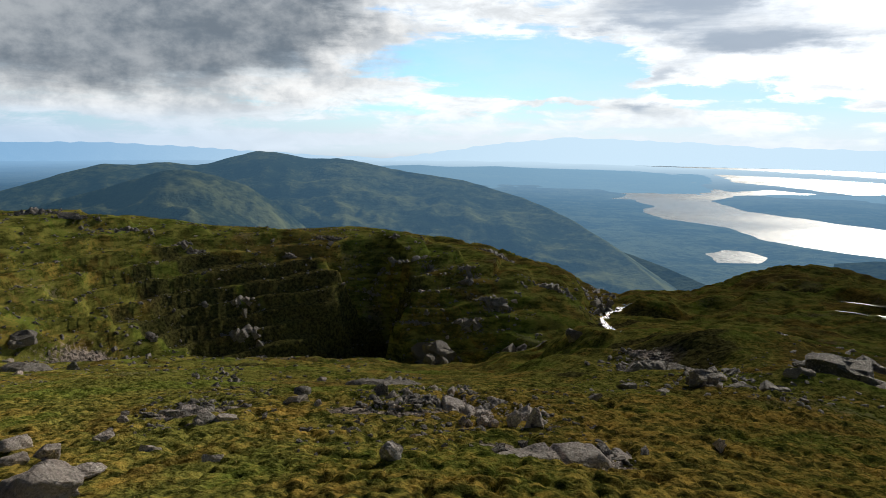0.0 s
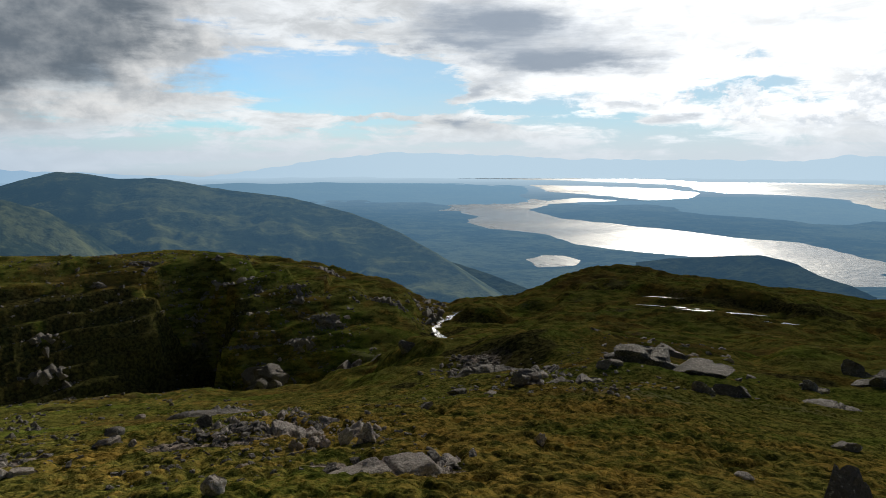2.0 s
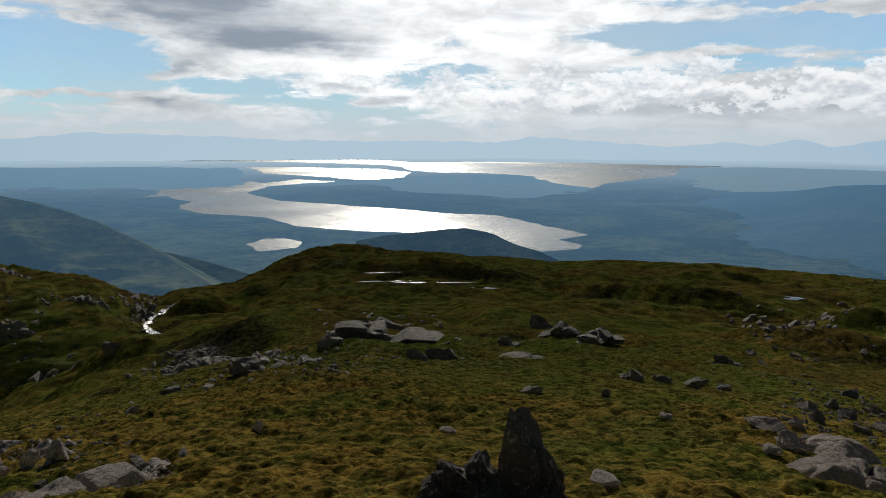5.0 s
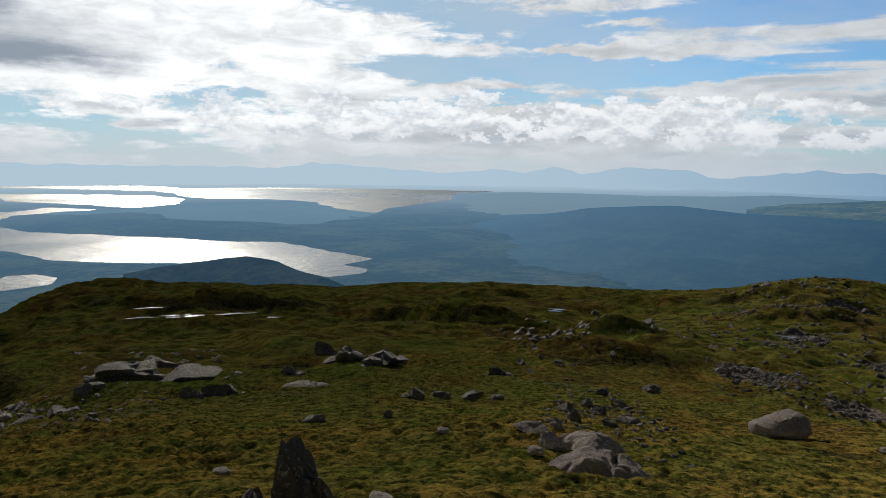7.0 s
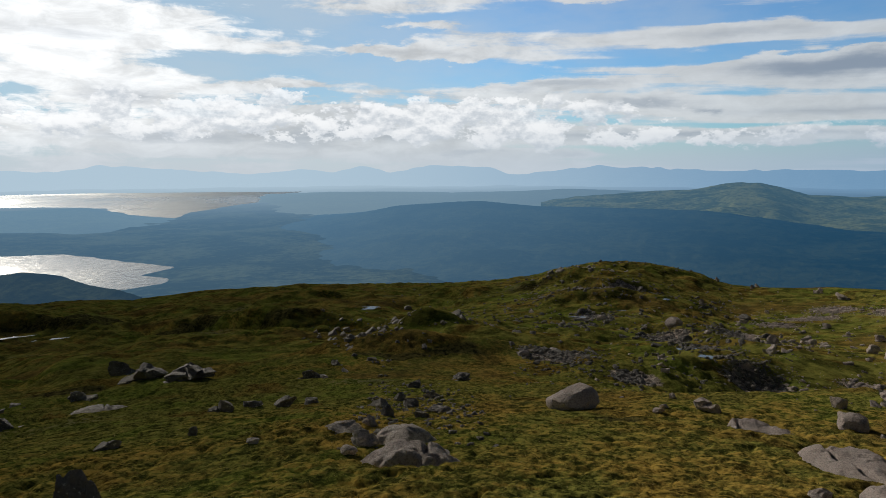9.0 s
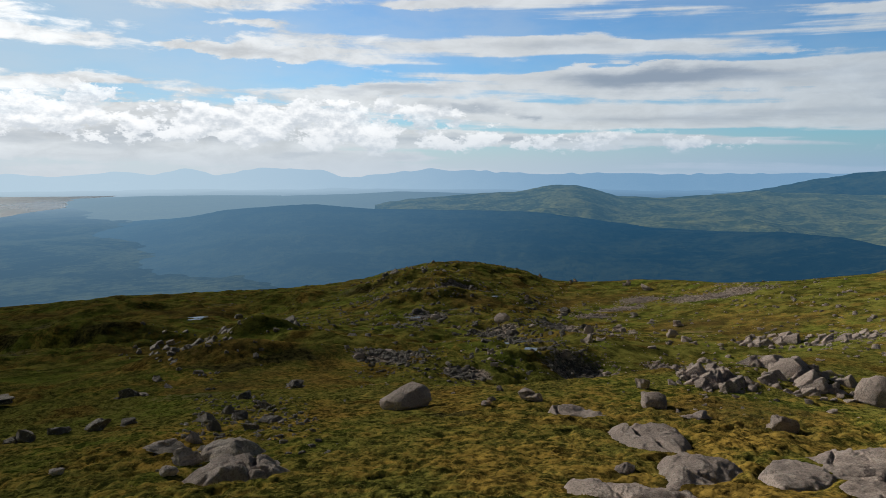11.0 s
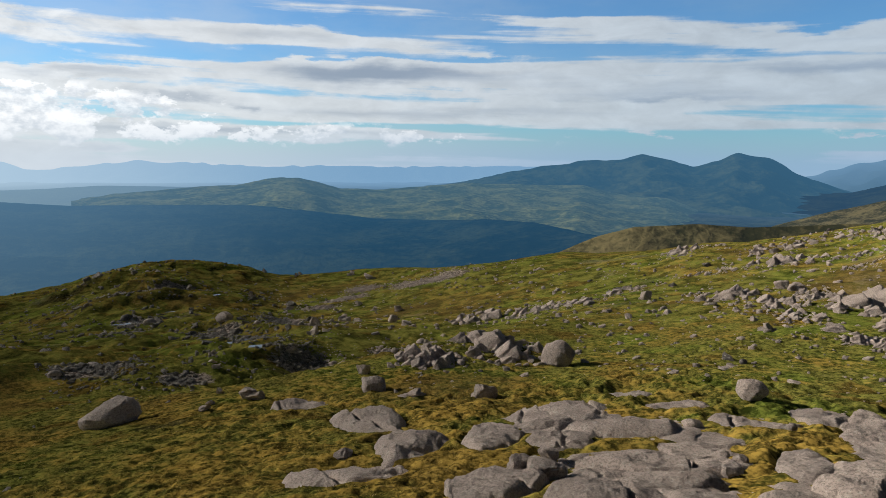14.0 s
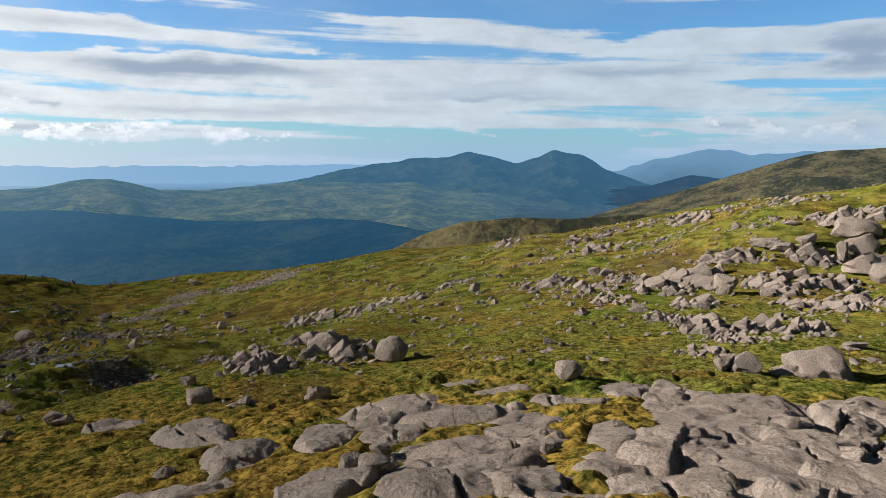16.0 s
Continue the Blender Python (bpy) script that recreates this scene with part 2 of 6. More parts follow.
def turf_material():
    mat, n = material("hill_turf")
    at = spot(n)
    big = n.noise(at, 0.10, 4.0, 0.6)
    mid = n.noise(at, 0.7, 5.0, 0.62)
    tuft = n.noise(at, 5.0, 5.0, 0.62)
    fine = n.noise(at, 38.0, 3.0, 0.6)
    sward = n.ramp(n.m("ADD", n.m("MULTIPLY", tuft, 0.6), n.m("MULTIPLY", n.noise(at, 17.0, 3.0, 0.6), 0.4)), 0.40, 0.60)
    # from the middle distance on, only broader streaks along the slope can be told apart
    broad = n.ramp(n.noise(n.v("MULTIPLY", at, (1.0, 1.0, 3.5)), 0.85, 6.0, 0.66), 0.38, 0.62)
    far_off = n.ramp(n.v("LENGTH", at), 12.0, 36.0, 0.0, 0.75)
    sward = n.m("ADD", n.m("MULTIPLY", sward, n.m("SUBTRACT", 1.0, far_off)), n.m("MULTIPLY", broad, far_off))
    green = n.mix(sward, (0.030, 0.036, 0.009), (0.192, 0.190, 0.044))
    moss = n.mix(sward, (0.054, 0.038, 0.010), (0.325, 0.226, 0.052))
    brown = n.mix(n.ramp(fine, 0.3, 0.7), (0.030, 0.024, 0.011), (0.105, 0.082, 0.034))
    # lush swards and rusty patches a few metres across
    swath = n.noise(at, 0.33, 5.0, 0.62, 0.6)
    green = n.mix(n.ramp(swath, 0.50, 0.62), green, n.mix(sward, (0.034, 0.048, 0.009), (0.155, 0.185, 0.035)))
    green = n.mix(n.m("MULTIPLY", n.ramp(swath, 0.45, 0.36), 0.75), green, n.mix(sward, (0.046, 0.031, 0.009), (0.195, 0.132, 0.033)))
    golden = golden_moss(n, at, big, n.m("ADD", mid, n.m("MULTIPLY", n.m("SUBTRACT", tuft, 0.5), 0.9)))
    col = n.mix(golden, green, moss)
    col = n.mix(n.m("MULTIPLY", n.ramp(big, 0.52, 0.66), 0.6), col, brown)
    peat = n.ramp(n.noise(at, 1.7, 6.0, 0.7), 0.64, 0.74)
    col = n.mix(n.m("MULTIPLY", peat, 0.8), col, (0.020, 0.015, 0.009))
    gravel = n.ramp(n.m("ADD", n.noise(at, 0.22, 3.0, 0.5), n.m("MULTIPLY", n.m("SUBTRACT", tuft, 0.5), 0.5)), 0.66, 0.74)
    col = n.mix(n.m("MULTIPLY", gravel, 0.35), col, (0.17, 0.15, 0.12))
    # stony beds without turf, and bare banks of peat and rock
    stony = n.node("ShaderNodeAttribute", "Fac")
    stony.node.attribute_name = "soil"
    grit = n.mix(n.ramp(n.noise(at, 6.0, 6.0, 0.75), 0.42, 0.60), (0.060, 0.052, 0.045), (0.36, 0.31, 0.275))
    col = n.mix(n.ramp(n.m("ADD", stony, n.m("MULTIPLY", n.m("SUBTRACT", tuft, 0.5), 0.9)), 0.40, 0.62), col, grit)
    # shade in hollows, on the knoll and under banks, painted as dark colour
    shade_mask = n.node("ShaderNodeAttribute", "Fac")
    shade_mask.node.attribute_name = "shade_mask"
    shade_patch = n.mix(n.ramp(tuft, 0.36, 0.66), (0.014, 0.014, 0.009), (0.085, 0.080, 0.030))
    col = n.mix(n.m("MULTIPLY", n.ramp(n.m("ADD", shade_mask, n.m("MULTIPLY", n.m("SUBTRACT", mid, 0.5), 1.1)), 0.30, 0.62), 0.85), col, shade_patch)
    h = n.m("ADD", n.m("MULTIPLY", tuft, 0.55), n.m("MULTIPLY", n.noise(at, 15.0, 4.0, 0.65), 0.35))
    h = n.m("ADD", h, n.m("MULTIPLY", fine, 0.12))
    finish(n, surface(n, col, 0.95, bump(n, h, 1.0, 0.11), Specular_IOR_Level=0.0, Diffuse_Roughness=1.0))
    return mat


def far_land_material(name, dark, light, reach, scale=0.004, cool=(0.045, 0.115, 0.20), warm=(0.14, 0.285, 0.44), rough=1.0, fade=3600.0):
    """Land far off, with haze painted onto it as a glow: reach is the distance in which that glow takes over."""
    mat, n = material(name)
    at = spot(n)
    a = n.noise(at, scale, 6.0, 0.62)
    b = n.noise(at, scale * 7, 5.0, 0.65)
    col = n.mix(n.ramp(n.m("ADD", n.m("MULTIPLY", a, 0.6), n.m("MULTIPLY", b, 0.4)), 0.42, 0.60), dark, light)
    land = surface(n, col, 1.0, bump(n, b, 1.0 * rough, 0.05 / scale), Specular_IOR_Level=0.0)
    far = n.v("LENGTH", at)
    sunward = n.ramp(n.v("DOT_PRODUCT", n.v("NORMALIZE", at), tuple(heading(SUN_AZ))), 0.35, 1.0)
    # the painted haze glows paler towards the sun and with distance
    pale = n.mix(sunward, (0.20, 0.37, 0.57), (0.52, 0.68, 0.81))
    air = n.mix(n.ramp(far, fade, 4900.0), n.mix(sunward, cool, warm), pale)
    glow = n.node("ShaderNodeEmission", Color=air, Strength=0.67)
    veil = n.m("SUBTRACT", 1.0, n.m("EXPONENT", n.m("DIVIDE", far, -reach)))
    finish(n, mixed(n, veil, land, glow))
    return mat


def mixed(n, f, a, b):
    node = n.tree.nodes.new("ShaderNodeMixShader")
    for i, val in enumerate((f, a, b)):
        n.put(node.inputs[i], val)
    return node.outputs[0]


def water_material(name, wave, rough):
    mat, n = material(name)
    at = spot(n)
    gust = n.ramp(n.noise(at, wave * 0.02, 4.0, 0.6), 0.35, 0.7, rough * 0.6, rough * 1.3)
    rip = n.noise(at, wave, 4.0, 0.6)
    finish(n, surface(n, (0.02, 0.035, 0.05), gust, bump(n, rip, 0.25, 0.3 / wave), IOR=1.33, Specular_IOR_Level=0.5, Specular_Tint=(0.52, 0.80, 1.0)))
    return mat


def granite_material(name, light, dark, lichen):
    mat, n = material(name)
    at = spot(n)
    own = n.node("ShaderNodeObjectInfo", "Random")
    at2 = n.v("ADD", at, n.xyz(n.m("MULTIPLY", own, 31.0), n.m("MULTIPLY", own, 17.0), 0.0))
    big = n.noise(at2, 1.3, 5.0, 0.6)
    grain = n.noise(at2, 42.0, 4.0, 0.75)
    pits = n.noise(at2, 9.0, 6.0, 0.7)
    col = n.mix(n.ramp(big, 0.35, 0.65), dark, light)
    col = n.mix(n.m("MULTIPLY", n.ramp(grain, 0.49, 0.56), 0.55), col, (0.13, 0.115, 0.11))
    col = n.mix(n.m("MULTIPLY", n.ramp(n.noise(at2, 24.0, 3.0, 0.6), 0.58, 0.66), 0.5), col, (0.52, 0.50, 0.47))
    col = n.mix(n.m("MULTIPLY", n.ramp(pits, 0.56, 0.68), 0.55), col, lichen)
    col = n.mix(n.m("MULTIPLY", n.ramp(n.noise(at2, 3.2, 7.0, 0.7), 0.55, 0.68), 0.5), col, (0.07, 0.065, 0.06))
    col = n.mix(n.ramp(own, 0.0, 1.0, 0.0, 0.30), col, (0.17, 0.15, 0.145))
    h = n.m("ADD", n.m("MULTIPLY", pits, 0.7), n.m("MULTIPLY", grain, 0.3))
    finish(n, surface(n, col, 0.85, bump(n, h, 1.0, 0.15), Specular_IOR_Level=0.15, Diffuse_Roughness=1.0))
    return mat


def blade_material():
    mat, n = material("grass_blades")
    own = n.node("ShaderNodeNewGeometry", "Random Per Island")
    patch = golden_moss(n, spot(n), n.noise(spot(n), 0.10, 4.0, 0.6), n.noise(spot(n), 0.7, 5.0, 0.62))
    green = n.mix(own, (0.040, 0.048, 0.012), (0.185, 0.185, 0.046))
    moss = n.mix(own, (0.06, 0.045, 0.013), (0.34, 0.240, 0.056))
    col = n.mix(patch, green, moss)
    col = n.mix(n.ramp(own, 0.86, 0.9), col, (0.24, 0.19, 0.09))
    flat = surface(n, col, 0.9, Specular_IOR_Level=0.0)
    thin = n.node("ShaderNodeBsdfTranslucent", Color=col)
    finish(n, mixed(n, 0.45, flat, thin))
    return mat


TURF = turf_material()
BLADE = blade_material()
# the mid and grey rocks have the shade of backlit faces put into their colour
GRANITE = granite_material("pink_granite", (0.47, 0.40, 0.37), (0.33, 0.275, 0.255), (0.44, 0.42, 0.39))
SHADEMID = granite_material("shade_mid_granite", (0.165, 0.155, 0.142), (0.075, 0.070, 0.064), (0.27, 0.26, 0.245))
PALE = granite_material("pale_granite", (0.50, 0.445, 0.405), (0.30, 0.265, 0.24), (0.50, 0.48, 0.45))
SHADEGREY = granite_material("shade_grey_rock", (0.11, 0.105, 0.10), (0.040, 0.038, 0.036), (0.20, 0.195, 0.185))
BURN = water_material("hill_water", 3.0, 0.12)


def sky_white_material():
    mat, n = material("running_water")
    at = spot(n)
    # the bright sky's reflection, painted as white into the base colour
    white = n.ramp(n.noise(at, 6.0, 6.0, 0.7), 0.42, 0.60)
    col = n.mix(white, (0.06, 0.07, 0.08), (0.75, 0.77, 0.78))
    finish(n, surface(n, col, 0.25, bump(n, n.noise(at, 9.0, 4.0, 0.6), 0.8, 0.08)))
    return mat


SKYWHITE = sky_white_material()

# ---- the hill top: one sheet of ground made of humps and hollows ----
HUMPS = []


def hump(x, y, rx, ry, turn, height):
    HUMPS.append((x, y, rx, ry, radians(turn), height))


# round the feet
hump(0, 0, 4, 2, 0, -0.16)
hump(6.9, 1.3, 3.5, 1.8, -79, -0.12)
hump(-3.9, 1, 2, 1, 75, 0.24)
hump(-8.9, 6.5, 5.5, 2.8, 54, 0.11)
hump(1.8, -6.8, 3.5, 1.8, -165, 0.21)
hump(0, 0, 0.6, 1.3, 0, 0.11)
hump(0, 0, 1.3, 0.6, 0, 0.12)
hump(1, -3.9, 1, 2, -165, -0.08)
hump(2.8, -2.8, 1.2, 0.6, -135, 0.07)
hump(1.3, 6.9, 3.5, 1.8, -11, -0.07)
hump(11, -0.8, 3.3, 1.6, -94, -0.11)
hump(3.9, 1, 1.2, 0.6, -75, 0.06)
hump(-1, 3.9, 1.2, 0.6, 15, 0.04)
hump(-0.2, 11, 3.3, 1.6, 1, 0.12)
hump(4.1, -10.2, 3.3, 1.6, -158, 0.14)
# the knoll over the burn
hump(-35.8, 54.2, 32.5, 16.2, 33, 13.01)
hump(-34.1, 24.5, 6.3, 12.6, 54, 2.62)
hump(-9.2, 41, 6.7, 6.7, 13, -3.41)
hump(-67.6, 62.4, 27.6, 13.8, 47, 5.8)
hump(0.6, 32, 4.8, 9.6, -1, -1.61)
hump(-46.4, 25.6, 4.2, 8.5, 61, 3.52)
hump(-23.2, 35, 3.4, 6.7, 33, 1.79)
hump(-6.5, 64.7, 5.2, 10.4, 6, 1.9)
hump(20.2, 75.3, 6.2, 12.5, -15, -1.84)
hump(-39, 35.9, 8.5, 4.2, 47, 1.78)
hump(-36.9, 103.6, 33, 16.5, 20, 3.15)
hump(7.4, 52.5, 4.2, 8.5, -8, -1.99)
hump(-35.8, 54.2, 10.4, 5.2, 33, -1.39)
hump(-10.3, 20.6, 3.4, 6.9, 27, 0.34)
hump(1.3, 65, 5.2, 10.4, -1, 2.45)
hump(-21.3, 8.6, 3.4, 6.9, 68, 0.83)
hump(-5.1, 22.4, 1.8, 3.7, 13, -0.45)
hump(-68.3, 37.6, 6.2, 12.5, 61, 2.79)
hump(23.9, 168.3, 51, 25.5, -8, -4.29)
hump(1.1, 53, 4.2, 8.5, -1, -1.19)
hump(-23.7, 47.4, 8.5, 4.2, 27, 0.96)
hump(-30.9, 28.5, 6.7, 3.4, 47, 0.97)
hump(-7, 31.2, 9.6, 4.8, 13, 0.42)
hump(-30.9, 86.7, 14.7, 7.4, 20, 2.26)
# the middle moor
hump(73.5, 26.2, 39, 19.5, -70, 8.69)
hump(34.3, 85.3, 27.6, 13.8, -22, 7.42)
hump(26.7, 17.6, 16, 8, -57, 1.41)
hump(91.8, 60.7, 33, 16.5, -57, 6.96)
hump(24.3, 60.3, 19.5, 9.8, -22, 3.78)
hump(8.6, 21.3, 3.4, 6.9, -22, 0.68)
hump(31, 43, 8.5, 8.5, -36, 1.52)
hump(49.9, 17.8, 15.9, 7.9, -70, 1.22)
hump(15.7, 39, 6.7, 6.7, -22, 1.05)
hump(44.4, 80.6, 7.4, 14.7, -29, 2.61)
hump(32, 27.2, 6.7, 3.4, -50, 0.75)
hump(101.3, 183.9, 63, 31.5, -29, -3.83)
hump(78.9, 109.5, 40.5, 20.2, -36, 3.64)
hump(61.2, 21.8, 5.2, 10.4, -70, -1.44)
hump(175.2, 115.8, 63, 31.5, -57, -3.58)
# the bouldery rise
hump(42.1, -49.5, 19.5, 19.5, -140, 15.49)
hump(14.1, -39.6, 6.3, 12.6, -160, 6.89)
hump(85.3, -34.3, 27.6, 13.8, -112, 6.61)
hump(16.9, -15.6, 3.4, 6.9, -133, 0.68)
hump(62.8, -16.8, 10.4, 10.4, -105, 3.3)
hump(30.9, -86.7, 27.6, 13.8, -160, 6.08)
hump(47.8, -44.1, 5.2, 10.4, -133, -1.07)
hump(91.5, 9.2, 7.4, 14.7, -84, 2.56)
hump(29.7, -11.9, 16, 8, -112, 0.99)
hump(14.3, -28.6, 2.6, 5.1, -153, -1.78)
hump(23.2, -35, 3.4, 6.7, -147, 1.33)
hump(6.7, -14.5, 2.6, 2.6, -155, 0.31)
hump(65, -1.3, 5.2, 10.4, -91, 0.53)
hump(50.5, -59.4, 6.2, 12.5, -140, -2.28)
hump(109.4, 11.1, 33, 16.5, -84, 4.4)
hump(80.9, -74.6, 33, 16.5, -133, 4.26)
hump(29, -58.2, 5.2, 10.4, -153, 2.63)
hump(68.3, -37.6, 6.2, 12.5, -119, 2.31)
hump(77.2, -11, 12.5, 6.2, -98, 2.09)
hump(64.7, 6.5, 5.2, 10.4, -84, 1.33)
hump(31.8, 3.2, 9.6, 4.8, -84, -0.53)
hump(10.3, -20.6, 3.7, 3.7, -153, 0.29)
# the dark rocky knob on the moor
hump(24.6, 9.6, 2.4, 1.1, -68, 1.0)
# the boggy trough behind the grassy spur
hump(21.5, -1.5, 3.4, 2.2, -75, -0.75)
hump(29, -7.5, 6.5, 2.6, -52, -1.1)
hump(19.5, -6.8, 5.5, 1.8, -42, 0.55)


# the big knoll over the burn: heading, foot's distance and dip of sight, crest's distance and dip of sight
KNOLL_LINE = np.array([
    (-60, 26, -14.5, 52, -5.3), (-45, 30, -15.2, 54, -5.4), (-33, 38, -16.4, 55, -5.8), (-26, 42, -17.2, 56, -6.5), (-20, 44.5, -17.8, 57, -7.4),
    (-13, 45.5, -18.2, 58, -7.85), (-9.5, 46.5, -18.5, 58, -7.9), (-8, 50.5, -18.4, 58.5, -7.95), (-5.0, 51.5, -18.4, 59, -8.3), (-3.0, 45.0, -19.0, 58, -8.5),
    (-0.7, 45, -19.0, 58, -9.1), (3.2, 45, -18.8, 58, -9.75), (7, 45, -18.2, 58, -11.0), (10.3, 47, -16.8, 58, -12.1), (12, 48, -16.0, 58, -13.2), (16, 50, -15.0, 57, -14.6)])
# how far the crests rise (+) or dip (-) against the humps, by heading
CREST = np.array([(8, 0), (16.4, 0.0001), (19.9, -0.0133), (22.5, -0.0071), (24.4, -0.0007), (26.2, 0.0006), (31.1, -0.0039), (34.2, 0.0024), (37.1, 0.0097), (46.5, 0.0024), (51.2, 0.0066), (58.2, 0.0045), (64.9, 0.0029), (67.8, 0.0027), (70.6, 0.0030), (74.1, 0.0029), (78.8, -0.0000), (80.3, 0.0046), (83.4, 0.0045), (87.8, 0.0041), (91.3, -0.0011), (93.8, -0.0079), (95.1, -0.0090), (101.3, -0.0044), (106.6, 0.0016), (110.1, 0.0081), (114.0, 0.0068), (117.5, 0.0042), (120.2, -0.0045), (124.9, -0.0091), (128.2, -0.0045), (131.9, -0.0080), (135.0, -0.0065), (138.1, -0.0005), (141.8, 0.0046), (146.2, 0.0108), (149.7, 0.0028), (154.0, 0.0099), (175, 0.0099)])


def smooth(x, lo, hi):
    t = np.clip((x - lo) / (hi - lo), 0, 1)
    return t * t * (3 - 2 * t)


def ground(x, y):
    """Height of the smooth ground."""
    r = np.hypot(x, y)
    az = np.degrees(np.arctan2(x, y))

    def humped(x, y):
        r = np.hypot(x, y)
        z = -0.30 * (np.sqrt(r * r + 9.0) - 3.0) - 0.0016 * np.maximum(r - 140.0, 0.0) ** 2
        for cx, cy, rx, ry, a, h in HUMPS:
            dx, dy = x - cx, y - cy
            u, v = (math.cos(a) * dx + math.sin(a) * dy) / rx, (math.cos(a) * dy - math.sin(a) * dx) / ry
            z = z + h * np.exp(-(u * u + v * v) / 2)
        return z

    z = humped(x, y)
    z = z + r * np.interp(az, CREST[:, 0], CREST[:, 1]) * smooth(r, 34.0, 62.0)
    on = smooth(az, -78, -62) * smooth(az, 16.0, 11.0)
    bent = az + 0.7 * np.sin(0.83 * r) + 0.45 * np.sin(2.1 * r + 1.0)
    rf, ef, rc, ec = [np.interp(bent if k < 3 else az, KNOLL_LINE[:, 0], KNOLL_LINE[:, k]) for k in (1, 2, 3, 4)]
    zf, zc = 1.7 + rf * np.tan(np.radians(ef)), 1.7 + rc * np.tan(np.radians(ec))
    z16 = humped(15.0 * np.sin(np.radians(az)), 15.0 * np.cos(np.radians(az)))
    floor = z16 + (zf - z16) * np.clip((r - 15.0) / (rf - 15.0), 0, 1)
    face = zf + (zc - zf) * (1 - (1 - np.clip((r - rf) / (rc - rf), 0, 1)) ** 1.6)
    rear = zc - 0.05 * (r - rc) - 0.006 * (r - rc) ** 2
    knoll = np.where(r < rf, floor, np.where(r < rc, face, rear))
    on = on * smooth(r, 14.0, 19.0) * smooth(r, 128.0, 95.0)
    return z + (knoll - z) * on


def lattice(seed):
    return np.random.RandomState(seed).rand(256, 256)


LATTICES = [lattice(k) for k in range(8)]


def fuzz(x, y, size, k=0):
    """Smooth value noise between -1 and 1 with cells of that size."""
    g = LATTICES[k % 8]
    u, v = x / size + 37.3 * k, y / size + 11.7 * k
    i, j = np.floor(u).astype(int), np.floor(v).astype(int)
    a, b = u - i, v - j
    a, b = a * a * (3 - 2 * a), b * b * (3 - 2 * b)
    i0, i1, j0, j1 = i % 256, (i + 1) % 256, j % 256, (j + 1) % 256
    return 2 * ((g[i0, j0] * (1 - a) + g[i1, j0] * a) * (1 - b) + (g[i0, j1] * (1 - a) + g[i1, j1] * a) * b) - 1


def cushions(x, y, size, k=0):
    """Rounded cushions of about that size that crowd one another, between 0 in the gaps and 1."""
    u, v = x / size + 19.7 * k, y / size + 5.1 * k
    i, j = np.floor(u).astype(int), np.floor(v).astype(int)
    best = np.zeros(np.shape(u))
    for di in (-1, 0, 1):
        for dj in (-1, 0, 1):
            a, b = (i + di) % 256, (j + dj) % 256
            dx, dy = u - i - di - LATTICES[k % 8][a, b], v - j - dj - LATTICES[(k + 1) % 8][a, b]
            wide = 0.5 + 0.45 * LATTICES[(k + 2) % 8][a, b]
            best = np.maximum(best, (0.55 + 0.45 * LATTICES[(k + 3) % 8][a, b]) * (1 - (dx * dx + dy * dy) / (wide * wide)))
    return np.sqrt(np.clip(best, 0, 1))


SLABS = []


def slab(x, y, w, d, h, turn, seed):
    """Notes a slab of bare rock: its middle, width, depth, height and turn."""
    SLABS.append((x, y, w, d, h, turn, seed))


# granite pavement and whalebacks
slab(1.00, 6.86, 0.53, 0.66, 0.06, -8, 0)
slab(1.36, 6.64, 0.52, 0.56, 0.07, -12, 1)
slab(1.83, 6.96, 0.28, 0.62, 0.08, -15, 2)
slab(0.09, 9.58, 0.33, 0.73, 0.13, -1, 3)
slab(0.45, 9.03, 0.31, 0.69, 0.09, -3, 4)
slab(4.45, -7.10, 2.60, 5.20, 0.05, -147, 140)
slab(3.60, -4.95, 1.90, 1.90, 0.04, -142, 141)
slab(5.20, -3.60, 1.90, 1.60, 0.03, -124, 142)
slab(7.60, -4.50, 2.30, 2.20, 0.03, -120, 143)
slab(8.69, -4.46, 1.57, 2.90, 0.18, -117, 50)
slab(7.39, -4.61, 1.51, 1.56, 0.11, -112, 51)
slab(6.32, -4.92, 1.02, 0.87, 0.07, -135, 52)
slab(7.77, -3.77, 0.80, 0.53, 0.07, -110, 53)
slab(5.80, -4.55, 0.76, 0.80, 0.07, -140, 54)
slab(5.58, -3.86, 1.56, 0.81, 0.08, -124, 55)
slab(4.98, -3.33, 1.27, 0.58, 0.07, -114, 56)
slab(4.46, -2.73, 0.85, 0.88, 0.11, -129, 57)
slab(4.28, -3.38, 0.70, 0.89, 0.11, -123, 58)
slab(5.26, -2.08, 0.78, 0.95, 0.11, -123, 59)
slab(7.50, -1.99, 0.78, 1.49, 0.13, -104, 60)
slab(9.61, -1.95, 1.00, 2.14, 0.15, -92, 61)
slab(7.24, -2.89, 0.64, 1.23, 0.10, -119, 62)
slab(6.55, -1.13, 1.17, 1.05, 0.11, -94, 63)
slab(6.71, -3.45, 0.70, 0.77, 0.07, -129, 64)
slab(10.02, -6.40, 0.80, 1.50, 0.09, -122, 65)
slab(8.61, -6.27, 0.99, 1.19, 0.07, -117, 66)
slab(7.09, -6.34, 1.12, 1.36, 0.09, -139, 67)
slab(7.20, -7.52, 0.79, 1.55, 0.10, -131, 68)
slab(6.76, -8.02, 1.21, 2.00, 0.10, -151, 69)
slab(5.92, -7.04, 0.87, 1.54, 0.10, -139, 70)
slab(5.71, -8.07, 1.30, 1.97, 0.10, -135, 71)
slab(5.21, -7.64, 0.55, 1.29, 0.09, -153, 72)
slab(4.89, -4.89, 0.49, 1.14, 0.10, -129, 73)
